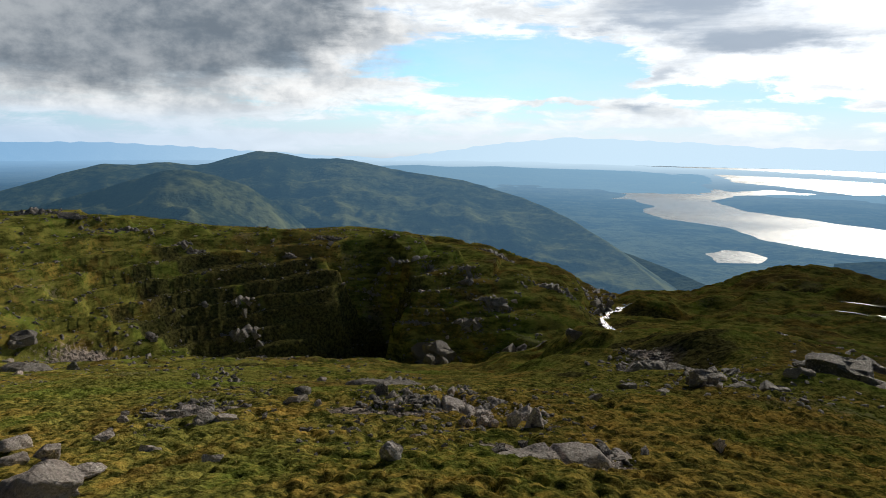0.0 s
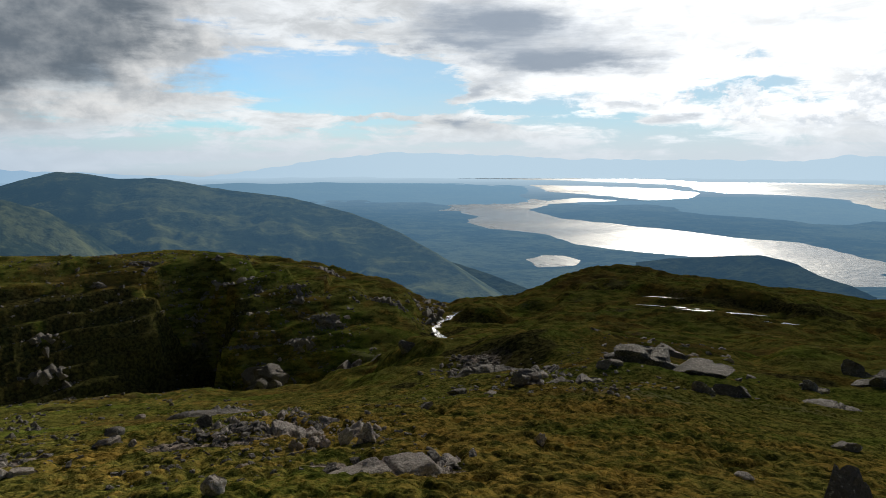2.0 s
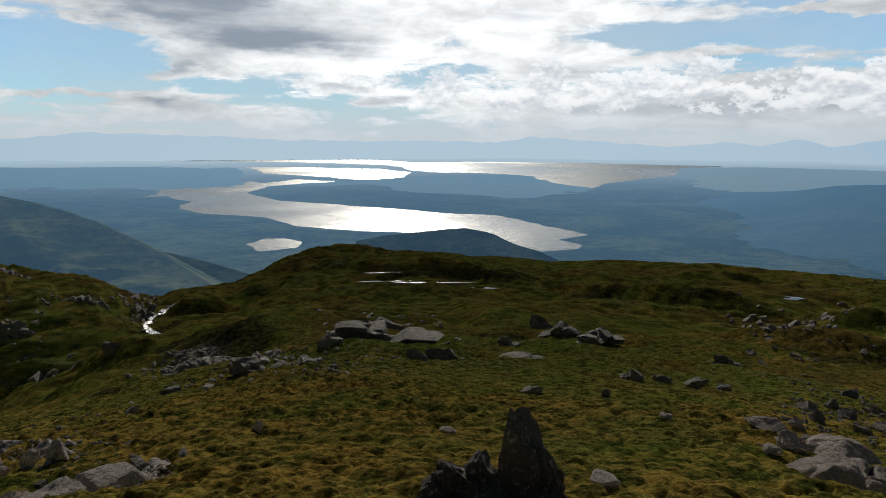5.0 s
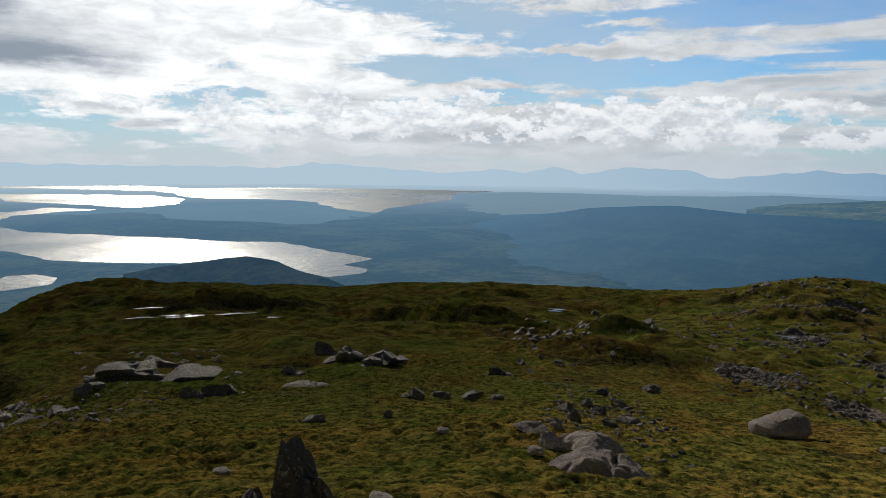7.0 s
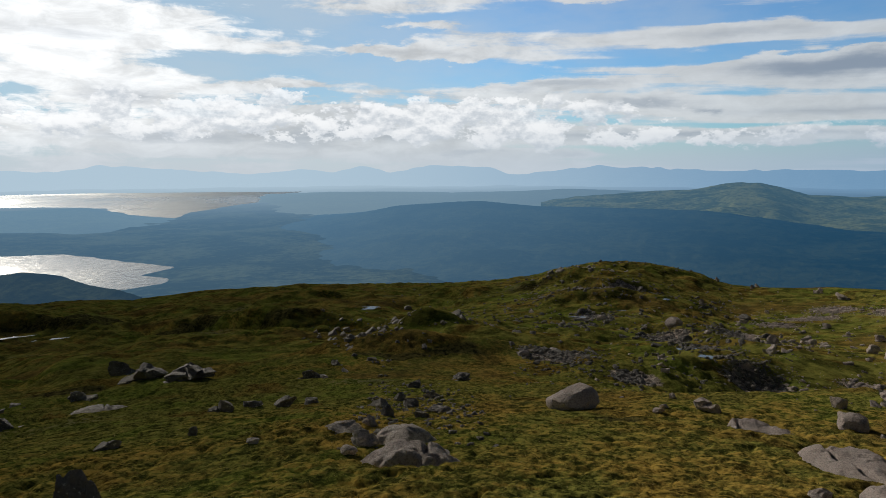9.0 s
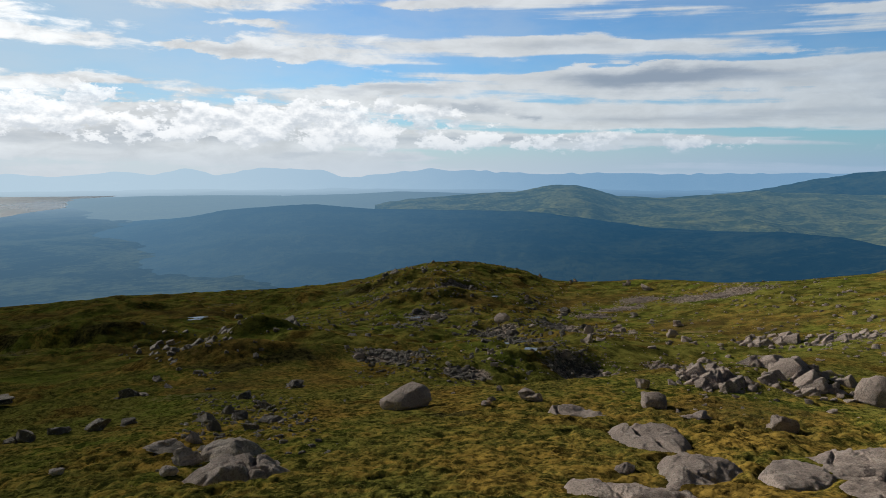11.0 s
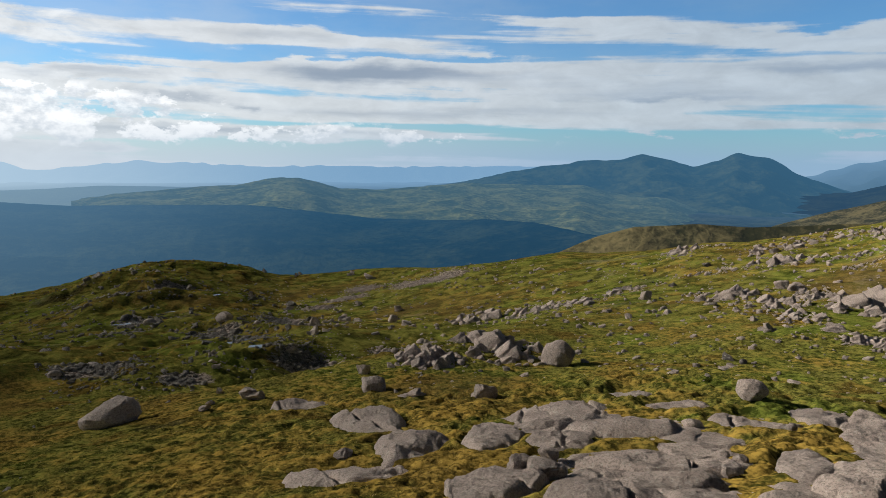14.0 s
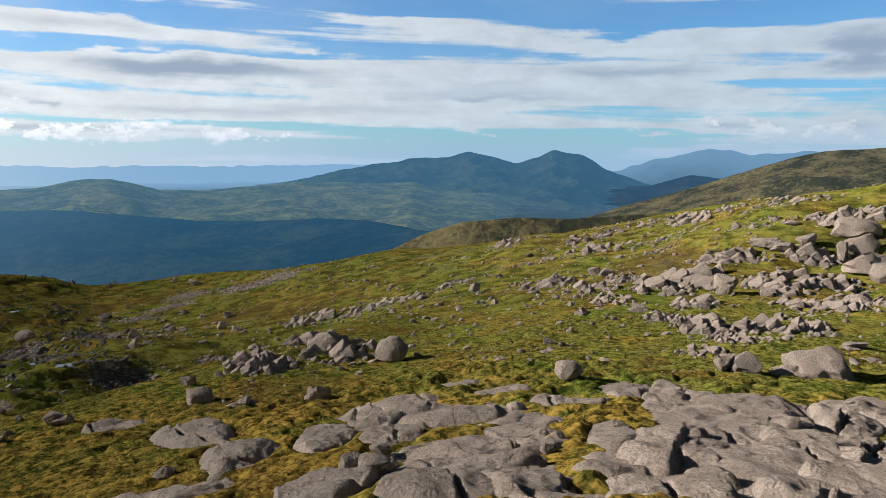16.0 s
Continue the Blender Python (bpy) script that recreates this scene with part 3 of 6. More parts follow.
slab(4.28, -4.93, 0.70, 1.45, 0.10, -150, 74)
slab(4.00, -5.44, 0.78, 1.58, 0.10, -143, 75)
slab(3.76, -3.29, 0.86, 0.62, 0.08, -122, 76)
slab(3.37, -3.93, 0.99, 0.59, 0.08, -147, 77)
slab(3.74, -4.25, 1.17, 0.48, 0.07, -133, 78)
slab(5.01, -8.21, 0.90, 2.38, 0.10, -160, 79)
slab(4.81, -8.85, 0.77, 2.42, 0.10, -151, 80)
slab(3.99, -6.66, 0.89, 1.24, 0.10, -140, 81)
slab(3.47, -6.87, 0.66, 1.98, 0.10, -161, 82)
slab(3.43, -5.56, 0.95, 0.92, 0.10, -143, 83)
slab(2.98, -4.77, 0.58, 0.59, 0.09, -160, 84)
slab(2.84, -5.38, 0.76, 0.89, 0.10, -152, 85)
slab(4.75, -9.78, 0.92, 2.40, 0.10, -145, 86)
slab(3.45, -4.76, 0.30, 0.38, 0.07, -152, 87)
slab(11.89, -1.21, 1.06, 1.09, 0.12, -95, 133)
slab(7.32, 2.93, 1.00, 0.84, 0.21, -68, 32)
slab(8.34, 3.44, 0.73, 0.74, 0.18, -68, 33)
slab(7.07, 2.74, 1.09, 0.39, 0.16, -69, 34)
slab(12.45, 12.72, 1.65, 1.72, 0.19, -44, 35)
slab(1.01, 6.48, 1.02, 0.50, 0.10, -9, 36)
slab(0.19, 9.68, 0.41, 0.92, 0.12, -1, 37)
slab(5.97, 18.93, 1.60, 1.57, 0.23, -17, 38)
slab(-1.53, 17.90, 2.00, 1.60, 0.12, 5, 39)
slab(-17.33, 27.93, 2.06, 3.48, 0.39, 32, 40)


def bare(x, y):
    """1 where slabs of rock lie bare, 0 on the turf."""
    out = np.zeros(np.shape(x))
    for sx, sy, w, d, h, turn, seed in SLABS:
        a = radians(turn)
        u, v = x - sx, y - sy
        p, q = (math.cos(a) * u + math.sin(a) * v) / (0.52 * w), (math.cos(a) * v - math.sin(a) * u) / (0.52 * d)
        out = np.maximum(out, np.exp(-((p * p + q * q) ** 2)))
    return out


BEDS = []


def bed(x, y, w, d, turn, seed):
    """Notes a bed of bare stones and wet grit: its middle, width, depth and turn."""
    BEDS.append((x, y, w, d, turn, seed))


bed(26.38, 4.50, 3.17, 4.19, -80, 0)
bed(48.2, 5.6, 2.8, 2.0, -83, 1)
bed(43.7, 6.3, 2.6, 1.7, -82, 2)
bed(39.3, 0.6, 2.6, 5.3, -89, 3)
bed(32.5, -0.7, 2.2, 4.4, -91, 4)
bed(28.17, -2.90, 2.90, 2.63, -96, 5)
bed(54.03, -6.61, 3.20, 2.38, -97, 6)
bed(57.08, -9.27, 3.40, 2.47, -99, 7)
bed(60.49, -11.35, 3.10, 5.06, -101, 8)
bed(23.43, 1.54, 1.15, 2.43, -86, 9)
bed(58.20, 4.88, 5.37, 2.05, -85, 10)
bed(47.56, -3.20, 2.37, 4.75, -94, 11)
bed(30.27, -7.21, 2.12, 2.26, -103, 12)
bed(-0.1, 9.5, 1.9, 0.8, 0, 13)
bed(1.2, 6.8, 1.3, 0.5, -10, 14)
bed(6.3, 21.3, 1.9, 3.8, -17, 15)
bed(-17.79, 34.73, 7.26, 6.41, 27, 16)
bed(-3.5, 9.6, 1.4, 0.8, 20, 17)
bed(46.72, -3.41, 3.10, 6.30, -94, 18)
bed(57.0, -16.8, 7.9, 4.8, -106, 19)


# patches where shade is painted into the turf's colour
SHADE_PATCHES = []


def shade_patch(x, y, w, d, turn, seed):
    """Notes a patch of shade painted on the turf: its middle, width, depth and turn."""
    SHADE_PATCHES.append((x, y, w, d, turn, seed))


shade_patch(33.9, 61.5, 10.0, 2.8, -28, 10)
shade_patch(34.9, 47.1, 9.3, 2.6, -36, 11)
shade_patch(38.9, 41.5, 6.2, 1.7, -43, 12)
shade_patch(40.6, 32.6, 7.0, 2.0, -51, 13)
shade_patch(38.9, 25.0, 5.8, 1.6, -57, 14)
shade_patch(22.5, 9.7, 3.5, 1.0, -66, 15)
shade_patch(24.0, 7.5, 2.5, 0.8, -72, 16)
shade_patch(16.6, 54.4, 5.7, 1.6, -16, 17)
shade_patch(12.9, 50.4, 4.8, 1.4, -14, 18)
shade_patch(14.9, 16.7, 1.7, 0.8, -41, 19)
shade_patch(26.3, -2.5, 3.6, 1.0, -95, 20)
shade_patch(66.1, 13.2, 6.2, 1.7, -78, 21)
shade_patch(39.9, 43.3, 8.4, 2.3, -42, 22)
shade_patch(57.0, 7.0, 5.7, 1.6, -82, 23)
shade_patch(11.8, 0.3, 0.6, 0.8, -88, 26)
shade_patch(6.7, 25.1, 2.9, 0.8, -14, 27)
shade_patch(3.3, 17.1, 1.3, 0.8, -11, 28)
shade_patch(-8.3, 26.6, 3.1, 0.9, 17, 29)
shade_patch(-9.7, 45.1, 5.9, 1.7, 12, 30)
shade_patch(-14.5, 44.7, 10.3, 3.1, 18, 40)
shade_patch(-10.1, 47.4, 10.6, 3.2, 12, 41)
shade_patch(-17.3, 45.6, 9.0, 2.7, 20, 42)
shade_patch(-8.2, 46.2, 8.8, 2.6, 10, 43)
shade_patch(-12.3, 49.8, 10.3, 3.1, 13, 44)
shade_patch(-13.3, 43.5, 10.1, 3.0, 17, 45)
shade_patch(-5.1, 51.4, 8.8, 2.6, 5, 46)
shade_patch(-16.6, 42.3, 7.7, 2.3, 21, 47)
shade_patch(-8.9, 49.1, 9.2, 2.8, 10, 48)
shade_patch(-16.6, 48.6, 8.5, 2.6, 18, 49)
shade_patch(8.1, 21.8, 3.1, 6.3, -20, 6)


def soil(x, y, patches=BEDS):
    """1 where the turf is worn to stones (or painted with shade, with other patches), 0 elsewhere."""
    out = np.zeros(np.shape(x))
    wx, wy = 0.9 * fuzz(x, y, 2.6, 1) + 0.4 * fuzz(x, y, 0.9, 4), 0.9 * fuzz(x, y, 2.6, 3) + 0.4 * fuzz(x, y, 0.9, 5)
    for bx, by, w, d, turn, seed in patches:
        a = radians(turn)
        u, v = x + wx - bx, y + wy - by
        p, q = (math.cos(a) * u + math.sin(a) * v) / (0.5 * w), (math.cos(a) * v - math.sin(a) * u) / (0.5 * d)
        out = np.maximum(out, np.exp(-((p * p + q * q) ** 1.5)))
    return out


SCARPS = []


def scarp(ax, ay, bx, by, height):
    """A low broken bank between two points, its steep side towards the summit."""
    SCARPS.append((ax, ay, bx, by, height))


scarp(32.8, 67.7, 35.9, 46.1, 0.9)
scarp(35.3, 53.8, 38.4, 39.0, 0.8)
scarp(41.7, 39.6, 36.7, 20.0, 1.1)
scarp(29.8, 38.3, 14.9, 16.7, 0.5)
scarp(33.6, 18.0, 33.1, 9.2, 1.0)
scarp(61.2, 10.4, 57.3, 4.3, 0.9)
scarp(42.5, 21.7, 27.6, 7.8, 0.8)
scarp(27.1, 1.0, 28.4, -4.6, 0.6)
scarp(48.1, 7.1, 32.8, -5.7, 0.6)
scarp(2.9, 47.7, 3.2, 17.8, 0.5)
scarp(8.3, 28.3, 7.3, 13.5, 0.5)
scarp(26.6, 52.2, 39.2, 43.7, 0.7)
scarp(39.2, 31.3, 39.2, 18.6, 1)
scarp(67.3, 25.6, 64.6, 18.3, 1)
scarp(25.2, 12.4, 32.2, 9.1, 0.5)
scarp(21.3, 57.3, 27.1, 56.5, 0.5)
scarp(14.7, 54.6, 19.9, 53.6, 1.2)
scarp(53.9, 36.4, 61.1, 30.3, 0.6)
scarp(67.8, 17.6, 63.1, 6.9, 0.8)
scarp(52.9, 10.5, 55.4, 2.1, 0.5)
scarp(64.7, 27.6, 60.9, 16.9, 0.7)
scarp(34.1, 15.9, 25.1, 7.0, 0.4)
scarp(64.8, 12.1, 61.7, 4.6, 0.7)
scarp(76.6, -13.3, 53.6, -19.5, 0.5)
scarp(21.5, 0.2, 18.3, -2.9, 0.25)
scarp(5.6, 33.3, 5.7, 21.5, 1)
scarp(22.2, 0.0, 19.7, -2.8, 0.2)


def rough_ground(x, y):
    """The ground with its terraces, hummocks and tussocks."""
    r = np.hypot(x, y)
    z = ground(x, y)
    away = np.clip((r - 12.0) / 18.0, 0.0, 1.0)
    # low terraces with steep risers
    s = 1.5
    q = (z + 1.0 * fuzz(x, y, 11.0, 1) + 0.5 * fuzz(x, y, 3.6, 2) + 0.15 * fuzz(x, y, 1.5, 6)) / s
    c = q - np.floor(q)
    ledge = s * (np.clip((c - 0.70) / 0.30, 0, 1) ** 1.3 - c + 0.35)
    off_knoll = np.exp(-((x + 12.0) / 30.0) ** 2 - ((y - 50.0) / 22.0) ** 2)
    wave = 0.9 * fuzz(x, y, 5.0, 7) + 0.3 * fuzz(x, y, 1.6, 1)
    for ax, ay, bx, by, h in SCARPS:
        lx, ly = bx - ax, by - ay
        t = ((x - ax) * lx + (y - ay) * ly) / (lx * lx + ly * ly)
        d = ((x - ax) * ly - (y - ay) * lx) / math.hypot(lx, ly)
        d = np.where(ax * ly - ay * lx > 0, 1.0, -1.0) * d + wave
        ends = np.clip(t / 0.25, 0, 1) * np.clip((1 - t) / 0.25, 0, 1)
        z = z + 0.85 * h * ends * np.where(d > 0, np.exp(-np.maximum(d, 0) / 5.0) * np.clip(d / 1.0, 0, 1), -0.6 * np.exp(np.minimum(d, 0) / 2.5) * np.clip(-d / 1.0, 0, 1))
    z = z + away * 0.9 * ledge * np.clip(0.45 + 0.8 * fuzz(x, y, 17.0, 3), 0.0, 1.0) * (1 - off_knoll) * np.clip((y + 14.0) / 14.0, 0.15, 1.0)
    # the knoll's face: many thin broken steps of rock and turf
    az = np.degrees(np.arctan2(x, y))
    on_knoll = smooth(az, -75, -60) * smooth(az, 13.0, 6.0) * smooth(r, 38.0, 46.0) * smooth(r, 66.0, 58.0)
    q = (z + 0.50 * fuzz(az, r, 7.5, 1) + 0.16 * fuzz(az, r, 1.7, 6)) / 0.9
    c = q - np.floor(q)
    z = z + on_knoll * np.clip(0.95 + 0.5 * fuzz(az, r, 5.0, 5), 0, 1.3) * 0.9 * (np.clip((c - 0.80) / 0.20, 0, 1) - c + 0.35)
    z = z + 0.10 * away * fuzz(x, y, 6.0, 4)
    # cushions of moss and grass
    near = np.clip(1.5 - r / 20.0, 0, 1)
    patchy = np.clip(0.75 + 0.5 * fuzz(x, y, 2.7, 3), 0.35, 1.2)
    lump = patchy * (0.060 * cushions(x, y + 0.3 * x, 0.62, 0) + 0.085 * cushions(x, y, 0.21, 2) * np.clip(36 / (r + 8), 0.25, 1) + 0.045 * near * cushions(x, y, 0.11, 4)) + 0.012 * near * fuzz(x, y, 0.07, 6)
    lump = lump + away * np.clip(0.5 + 0.7 * fuzz(x, y, 9.0, 6), 0.12, 1.0) * (0.1 + 0.9 * smooth(y, -9.0, 4.0)) * (0.36 * cushions(x, y, 1.9, 1) + 0.26 * cushions(x, y, 0.9, 3))
    lump = lump * (1 - 0.6 * soil(x, y)) * (1 - 0.6 * on_knoll)
    b = bare(x, y)
    return z + lump * (1 - 0.85 * b) * np.clip(r / 4.0, 0.3, 1.0) - 0.10 - 0.06 * b


def sheet(name, verts, rows, cols, mat, closed=False):
    """A mesh over a grid of rows x cols vertices."""
    idx = np.arange(rows * cols).reshape(rows, cols)
    if closed:
        idx = np.concatenate([idx, idx[:, :1]], 1)
    q = np.stack([idx[:-1, :-1], idx[:-1, 1:], idx[1:, 1:], idx[1:, :-1]], -1).reshape(-1, 4)
    me = bpy.data.meshes.new(name)
    me.vertices.add(len(verts))
    me.vertices.foreach_set("co", np.ascontiguousarray(verts, dtype=np.float32).ravel())
    me.loops.add(q.size)
    me.loops.foreach_set("vertex_index", q.astype(np.int32).ravel())
    me.polygons.add(len(q))
    me.polygons.foreach_set("loop_start", np.arange(0, q.size, 4, dtype=np.int32))
    me.update(calc_edges=True)
    me.polygons.foreach_set("use_smooth", np.ones(len(q), dtype=bool))
    me.materials.append(mat)
    return new(name, me)


def polar(radii, azimuths):
    r, a = np.meshgrid(radii, np.radians(azimuths), indexing="ij")
    return r * np.sin(a), r * np.cos(a)


def build_ground():
    azimuths = np.concatenate([np.arange(-55, 170, 0.2), np.arange(170, 305, 1.5)])
    radii = np.concatenate([(0.01, 0.03), np.linspace(0.06, 3.2, 76)[:-1], np.geomspace(3.2, 130, 600), np.geomspace(134, 430, 24)])
    x, y = polar(radii, azimuths)
    z = rough_ground(x, y)
    ob = sheet("ground", np.stack([x, y, z], -1).reshape(-1, 3), len(radii), len(azimuths), TURF, True)
    worn = ob.data.attributes.new("soil", "FLOAT", "POINT")
    worn.data.foreach_set("value", soil(x, y).astype(np.float32).ravel())
    dimmed = ob.data.attributes.new("shade_mask", "FLOAT", "POINT")
    dimmed.data.foreach_set("value", soil(x, y, SHADE_PATCHES).astype(np.float32).ravel())
    tagged(ob, "rough mountain turf of grass, moss and peat", "ground", kind="structure")


build_ground()

# ---- the lowland, the lochs and the hills round about ----
WATER = EYE - 178.0


def at_water(az, el):
    """The spot of the water's level that lies at heading az, el degrees below level sight."""
    r = 178.0 / math.tan(radians(el))
    return r * math.sin(radians(az)), r * math.cos(radians(az))


LOCHS = [
    [at_water(*p) for p in ((12.9, 4.05), (15.5, 3.82), (21.9, 3.86), (23.6, 4.20), (21.3, 4.82), (24.4, 5.47), (30.7, 6.02), (37.2, 6.62),
                            (41.9, 6.74), (45.2, 7.41), (49.5, 8.20), (46.9, 8.69), (48.8, 9.06), (48.3, 9.40), (43.4, 9.88), (39.1, 8.50),
                            (30.6, 8.06), (27.9, 7.82), (24.8, 7.46), (22.7, 6.77), (18.1, 6.34), (16.0, 5.87), (17.0, 5.35), (15.4, 4.88),
                            (13.5, 4.90), (15.1, 4.53))],
    [at_water(*p) for p in ((21.0, 8.88), (22.4, 8.50), (24.3, 8.48), (25.8, 8.86), (25.2, 9.33), (23.4, 9.48), (22.1, 9.51))],
    [at_water(*p) for p in ((21.6, 2.75), (25.8, 2.79), (32.5, 2.99), (34.8, 3.26), (33.9, 3.82), (30.7, 3.90), (27.1, 3.56), (22.8, 3.30))],
    [at_water(*p) for p in ((23.0, 3.97), (25.4, 3.77), (28.4, 3.94), (27.5, 4.20), (23.6, 4.24))],
    [at_water(*p) for p in ((34.8, 3.12), (36.7, 3.26), (40.9, 3.33), (44.7, 3.53), (47.5, 4.42), (49.4, 4.39), (51.2, 3.89), (55.6, 3.34),
                            (59.9, 2.79), (59.1, 2.50), (51.1, 2.45), (41.9, 2.36), (32.5, 2.42))],
    [at_water(*p) for p in ((14.0, 2.20), (21.2, 2.14), (28.0, 2.09), (33.5, 2.30), (40.9, 3.00), (37.2, 3.18), (32.5, 2.66), (23.7, 2.36))],
]


def shore(x, y, ring):
    """Signed distance to a closed outline, positive outside."""
    best, inside = np.full(x.shape, 1e9), np.zeros(x.shape, bool)
    for (ax, ay), (bx, by) in zip(ring, ring[1:] + ring[:1]):
        dx, dy = bx - ax, by - ay
        t = np.clip(((x - ax) * dx + (y - ay) * dy) / (dx * dx + dy * dy), 0, 1)
        best = np.minimum(best, np.hypot(x - ax - t * dx, y - ay - t * dy))
        inside ^= ((ay > y) != (by > y)) & (x < (bx - ax) * (y - ay) / (by - ay + 1e-9) + ax)
    return np.where(inside, -best, best)


def build_lowland():
    azimuths = np.concatenate([np.arange(-55, 170, 0.2), np.arange(170, 305, 3.0)])
    radii = np.geomspace(330, 4960, 300)
    x, y = polar(radii, azimuths)
    r = np.hypot(x, y)
    d = np.full(x.shape, 1e9)
    for ring in LOCHS:
        d = np.minimum(d, shore(x, y, ring))
    d = d + r * 0.006 * (fuzz(x, y, 90, 1) + 0.6 * fuzz(x, y, 35, 2))
    hills = 0.5 + 0.5 * fuzz(x, y, 420, 3) + 0.35 * fuzz(x, y, 160, 4) + 0.2 * fuzz(x, y, 60, 5)
    z = WATER + np.clip(d * 0.08, -3, 3) + np.clip(d / 250, 0, 1) * 9 * np.clip(hills, 0.1, 2)
    ob = sheet("lowland", np.stack([x, y, z], -1).reshape(-1, 3), len(radii), len(azimuths), LOWLAND, True)
    tagged(ob, "blue-hazed wooded lowland around the lochs", "land", kind="structure")
    rim = np.arange(0, 360, 3.0)
    x, y = polar(np.array([300.0, 1200.0, 4975.0]), rim)
    ob = sheet("water", np.stack([x, y, np.full(x.shape, WATER)], -1).reshape(-1, 3), 3, len(rim), WATERMAT, True)
    tagged(ob, "calm loch water shining under the low sun", "water", kind="structure")


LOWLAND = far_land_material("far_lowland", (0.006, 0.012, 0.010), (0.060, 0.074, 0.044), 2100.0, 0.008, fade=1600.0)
WATERMAT = water_material("loch_water", 0.05, 0.29)
build_lowland()


def hill(name, label, crest, dist, foot, mat, relief=1.0, back=1.35, bow=0.85, seed=1, base=WATER - 4, kind="structure"):
    """A hill whose skyline runs through crest (heading, height in degrees): dist to its crest, foot to where it starts to rise."""
    ca, ce = np.array(crest).T
    d_of = np.interp(np.linspace(0, 1, len(ca)), np.linspace(0, 1, len(np.atleast_1d(dist))), np.atleast_1d(dist))
    f_of = np.interp(np.linspace(0, 1, len(ca)), np.linspace(0, 1, len(np.atleast_1d(foot))), np.atleast_1d(foot))
    azimuths = np.arange(ca[0], ca[-1] + 0.01, 0.18)
    el, dd, ff = np.interp(azimuths, ca, ce), np.interp(azimuths, ca, d_of), np.interp(azimuths, ca, f_of)
    k = np.array([1, 2, 3, 2, 1]) / 9.0
    el = np.convolve(np.pad(el, 2, mode="edge"), k, "valid")
    up = np.concatenate([np.linspace(0, 1, 70), 1 + np.linspace(0.02, 1, 24)])
    v, a = np.meshgrid(up, np.radians(azimuths), indexing="ij")
    front = np.minimum(v, 1.0)
    rear = np.maximum(v - 1.0, 0.0)
    r = ff + (dd - ff) * front + dd * (back - 1) * rear
    x, y = r * np.sin(a), r * np.cos(a)
    top = EYE + dd * np.tan(np.radians(el))
    rise = top - base
    z = base + rise * (front ** bow) * (1 - rear ** 1.3)
    size = float(np.mean(dd))
    body = np.sin(np.pi * np.clip(front, 0, 1)) ** 0.7 * (rear == 0)
    gully = np.abs(fuzz(x, y, size * 0.09, seed)) + 0.5 * np.abs(fuzz(x, y, size * 0.04, seed + 1)) + 0.22 * np.abs(fuzz(x, y, size * 0.017, seed + 2))
    z = z - relief * 0.13 * rise * body * gully
    z = z + relief * size * 0.0006 * fuzz(x, y, size * 0.012, seed + 3)
    ob = sheet(name, np.stack([x, y, z], -1).reshape(-1, 3), len(up), len(azimuths), mat)
    return tagged(ob, label, "hill", kind=kind)


# the last colours of each row are the haze's glow, away from and towards the sun
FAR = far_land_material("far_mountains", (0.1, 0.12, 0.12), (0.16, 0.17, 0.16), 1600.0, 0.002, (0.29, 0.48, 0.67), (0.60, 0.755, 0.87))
HAZEBLUE = far_land_material("haze_blue_hills", (0.02, 0.035, 0.03), (0.07, 0.09, 0.05), 1500.0, 0.005, (0.070, 0.16, 0.26), (0.20, 0.355, 0.50))
HAZEPALE = far_land_material("haze_pale_hills", (0.02, 0.035, 0.03), (0.07, 0.09, 0.05), 1400.0, 0.005, (0.125, 0.245, 0.375), (0.24, 0.37, 0.48))
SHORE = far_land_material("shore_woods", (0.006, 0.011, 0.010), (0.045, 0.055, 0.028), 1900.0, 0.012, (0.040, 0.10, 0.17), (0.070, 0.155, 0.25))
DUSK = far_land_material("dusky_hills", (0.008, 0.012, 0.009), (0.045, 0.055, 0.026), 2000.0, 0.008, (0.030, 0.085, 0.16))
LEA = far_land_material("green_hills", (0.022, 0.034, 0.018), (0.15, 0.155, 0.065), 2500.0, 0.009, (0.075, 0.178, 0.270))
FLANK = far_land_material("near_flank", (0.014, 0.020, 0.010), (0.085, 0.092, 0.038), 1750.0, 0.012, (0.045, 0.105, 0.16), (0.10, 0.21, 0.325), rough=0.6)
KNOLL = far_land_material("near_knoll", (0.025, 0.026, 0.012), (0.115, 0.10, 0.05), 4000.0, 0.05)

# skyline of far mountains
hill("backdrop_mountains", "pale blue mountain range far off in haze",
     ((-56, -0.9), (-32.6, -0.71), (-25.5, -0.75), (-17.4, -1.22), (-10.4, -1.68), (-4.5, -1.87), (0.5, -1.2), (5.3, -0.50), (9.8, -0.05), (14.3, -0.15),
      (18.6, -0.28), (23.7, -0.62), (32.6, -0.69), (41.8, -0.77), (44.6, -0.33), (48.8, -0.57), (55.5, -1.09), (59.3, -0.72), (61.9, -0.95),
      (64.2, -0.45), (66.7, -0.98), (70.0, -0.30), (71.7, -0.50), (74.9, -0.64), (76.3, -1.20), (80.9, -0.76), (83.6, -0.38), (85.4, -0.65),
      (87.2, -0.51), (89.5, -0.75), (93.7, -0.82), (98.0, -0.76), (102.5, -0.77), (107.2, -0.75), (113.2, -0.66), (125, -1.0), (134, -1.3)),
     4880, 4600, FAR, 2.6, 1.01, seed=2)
hill("backdrop_blue_mountain", "mountain beyond the ridge, painted pale blue with haze",
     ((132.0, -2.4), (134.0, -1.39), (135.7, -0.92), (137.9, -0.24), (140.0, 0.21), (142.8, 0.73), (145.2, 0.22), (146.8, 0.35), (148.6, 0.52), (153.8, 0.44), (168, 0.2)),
     4300, 3700, HAZEBLUE, 3.0, 1.1, seed=3)
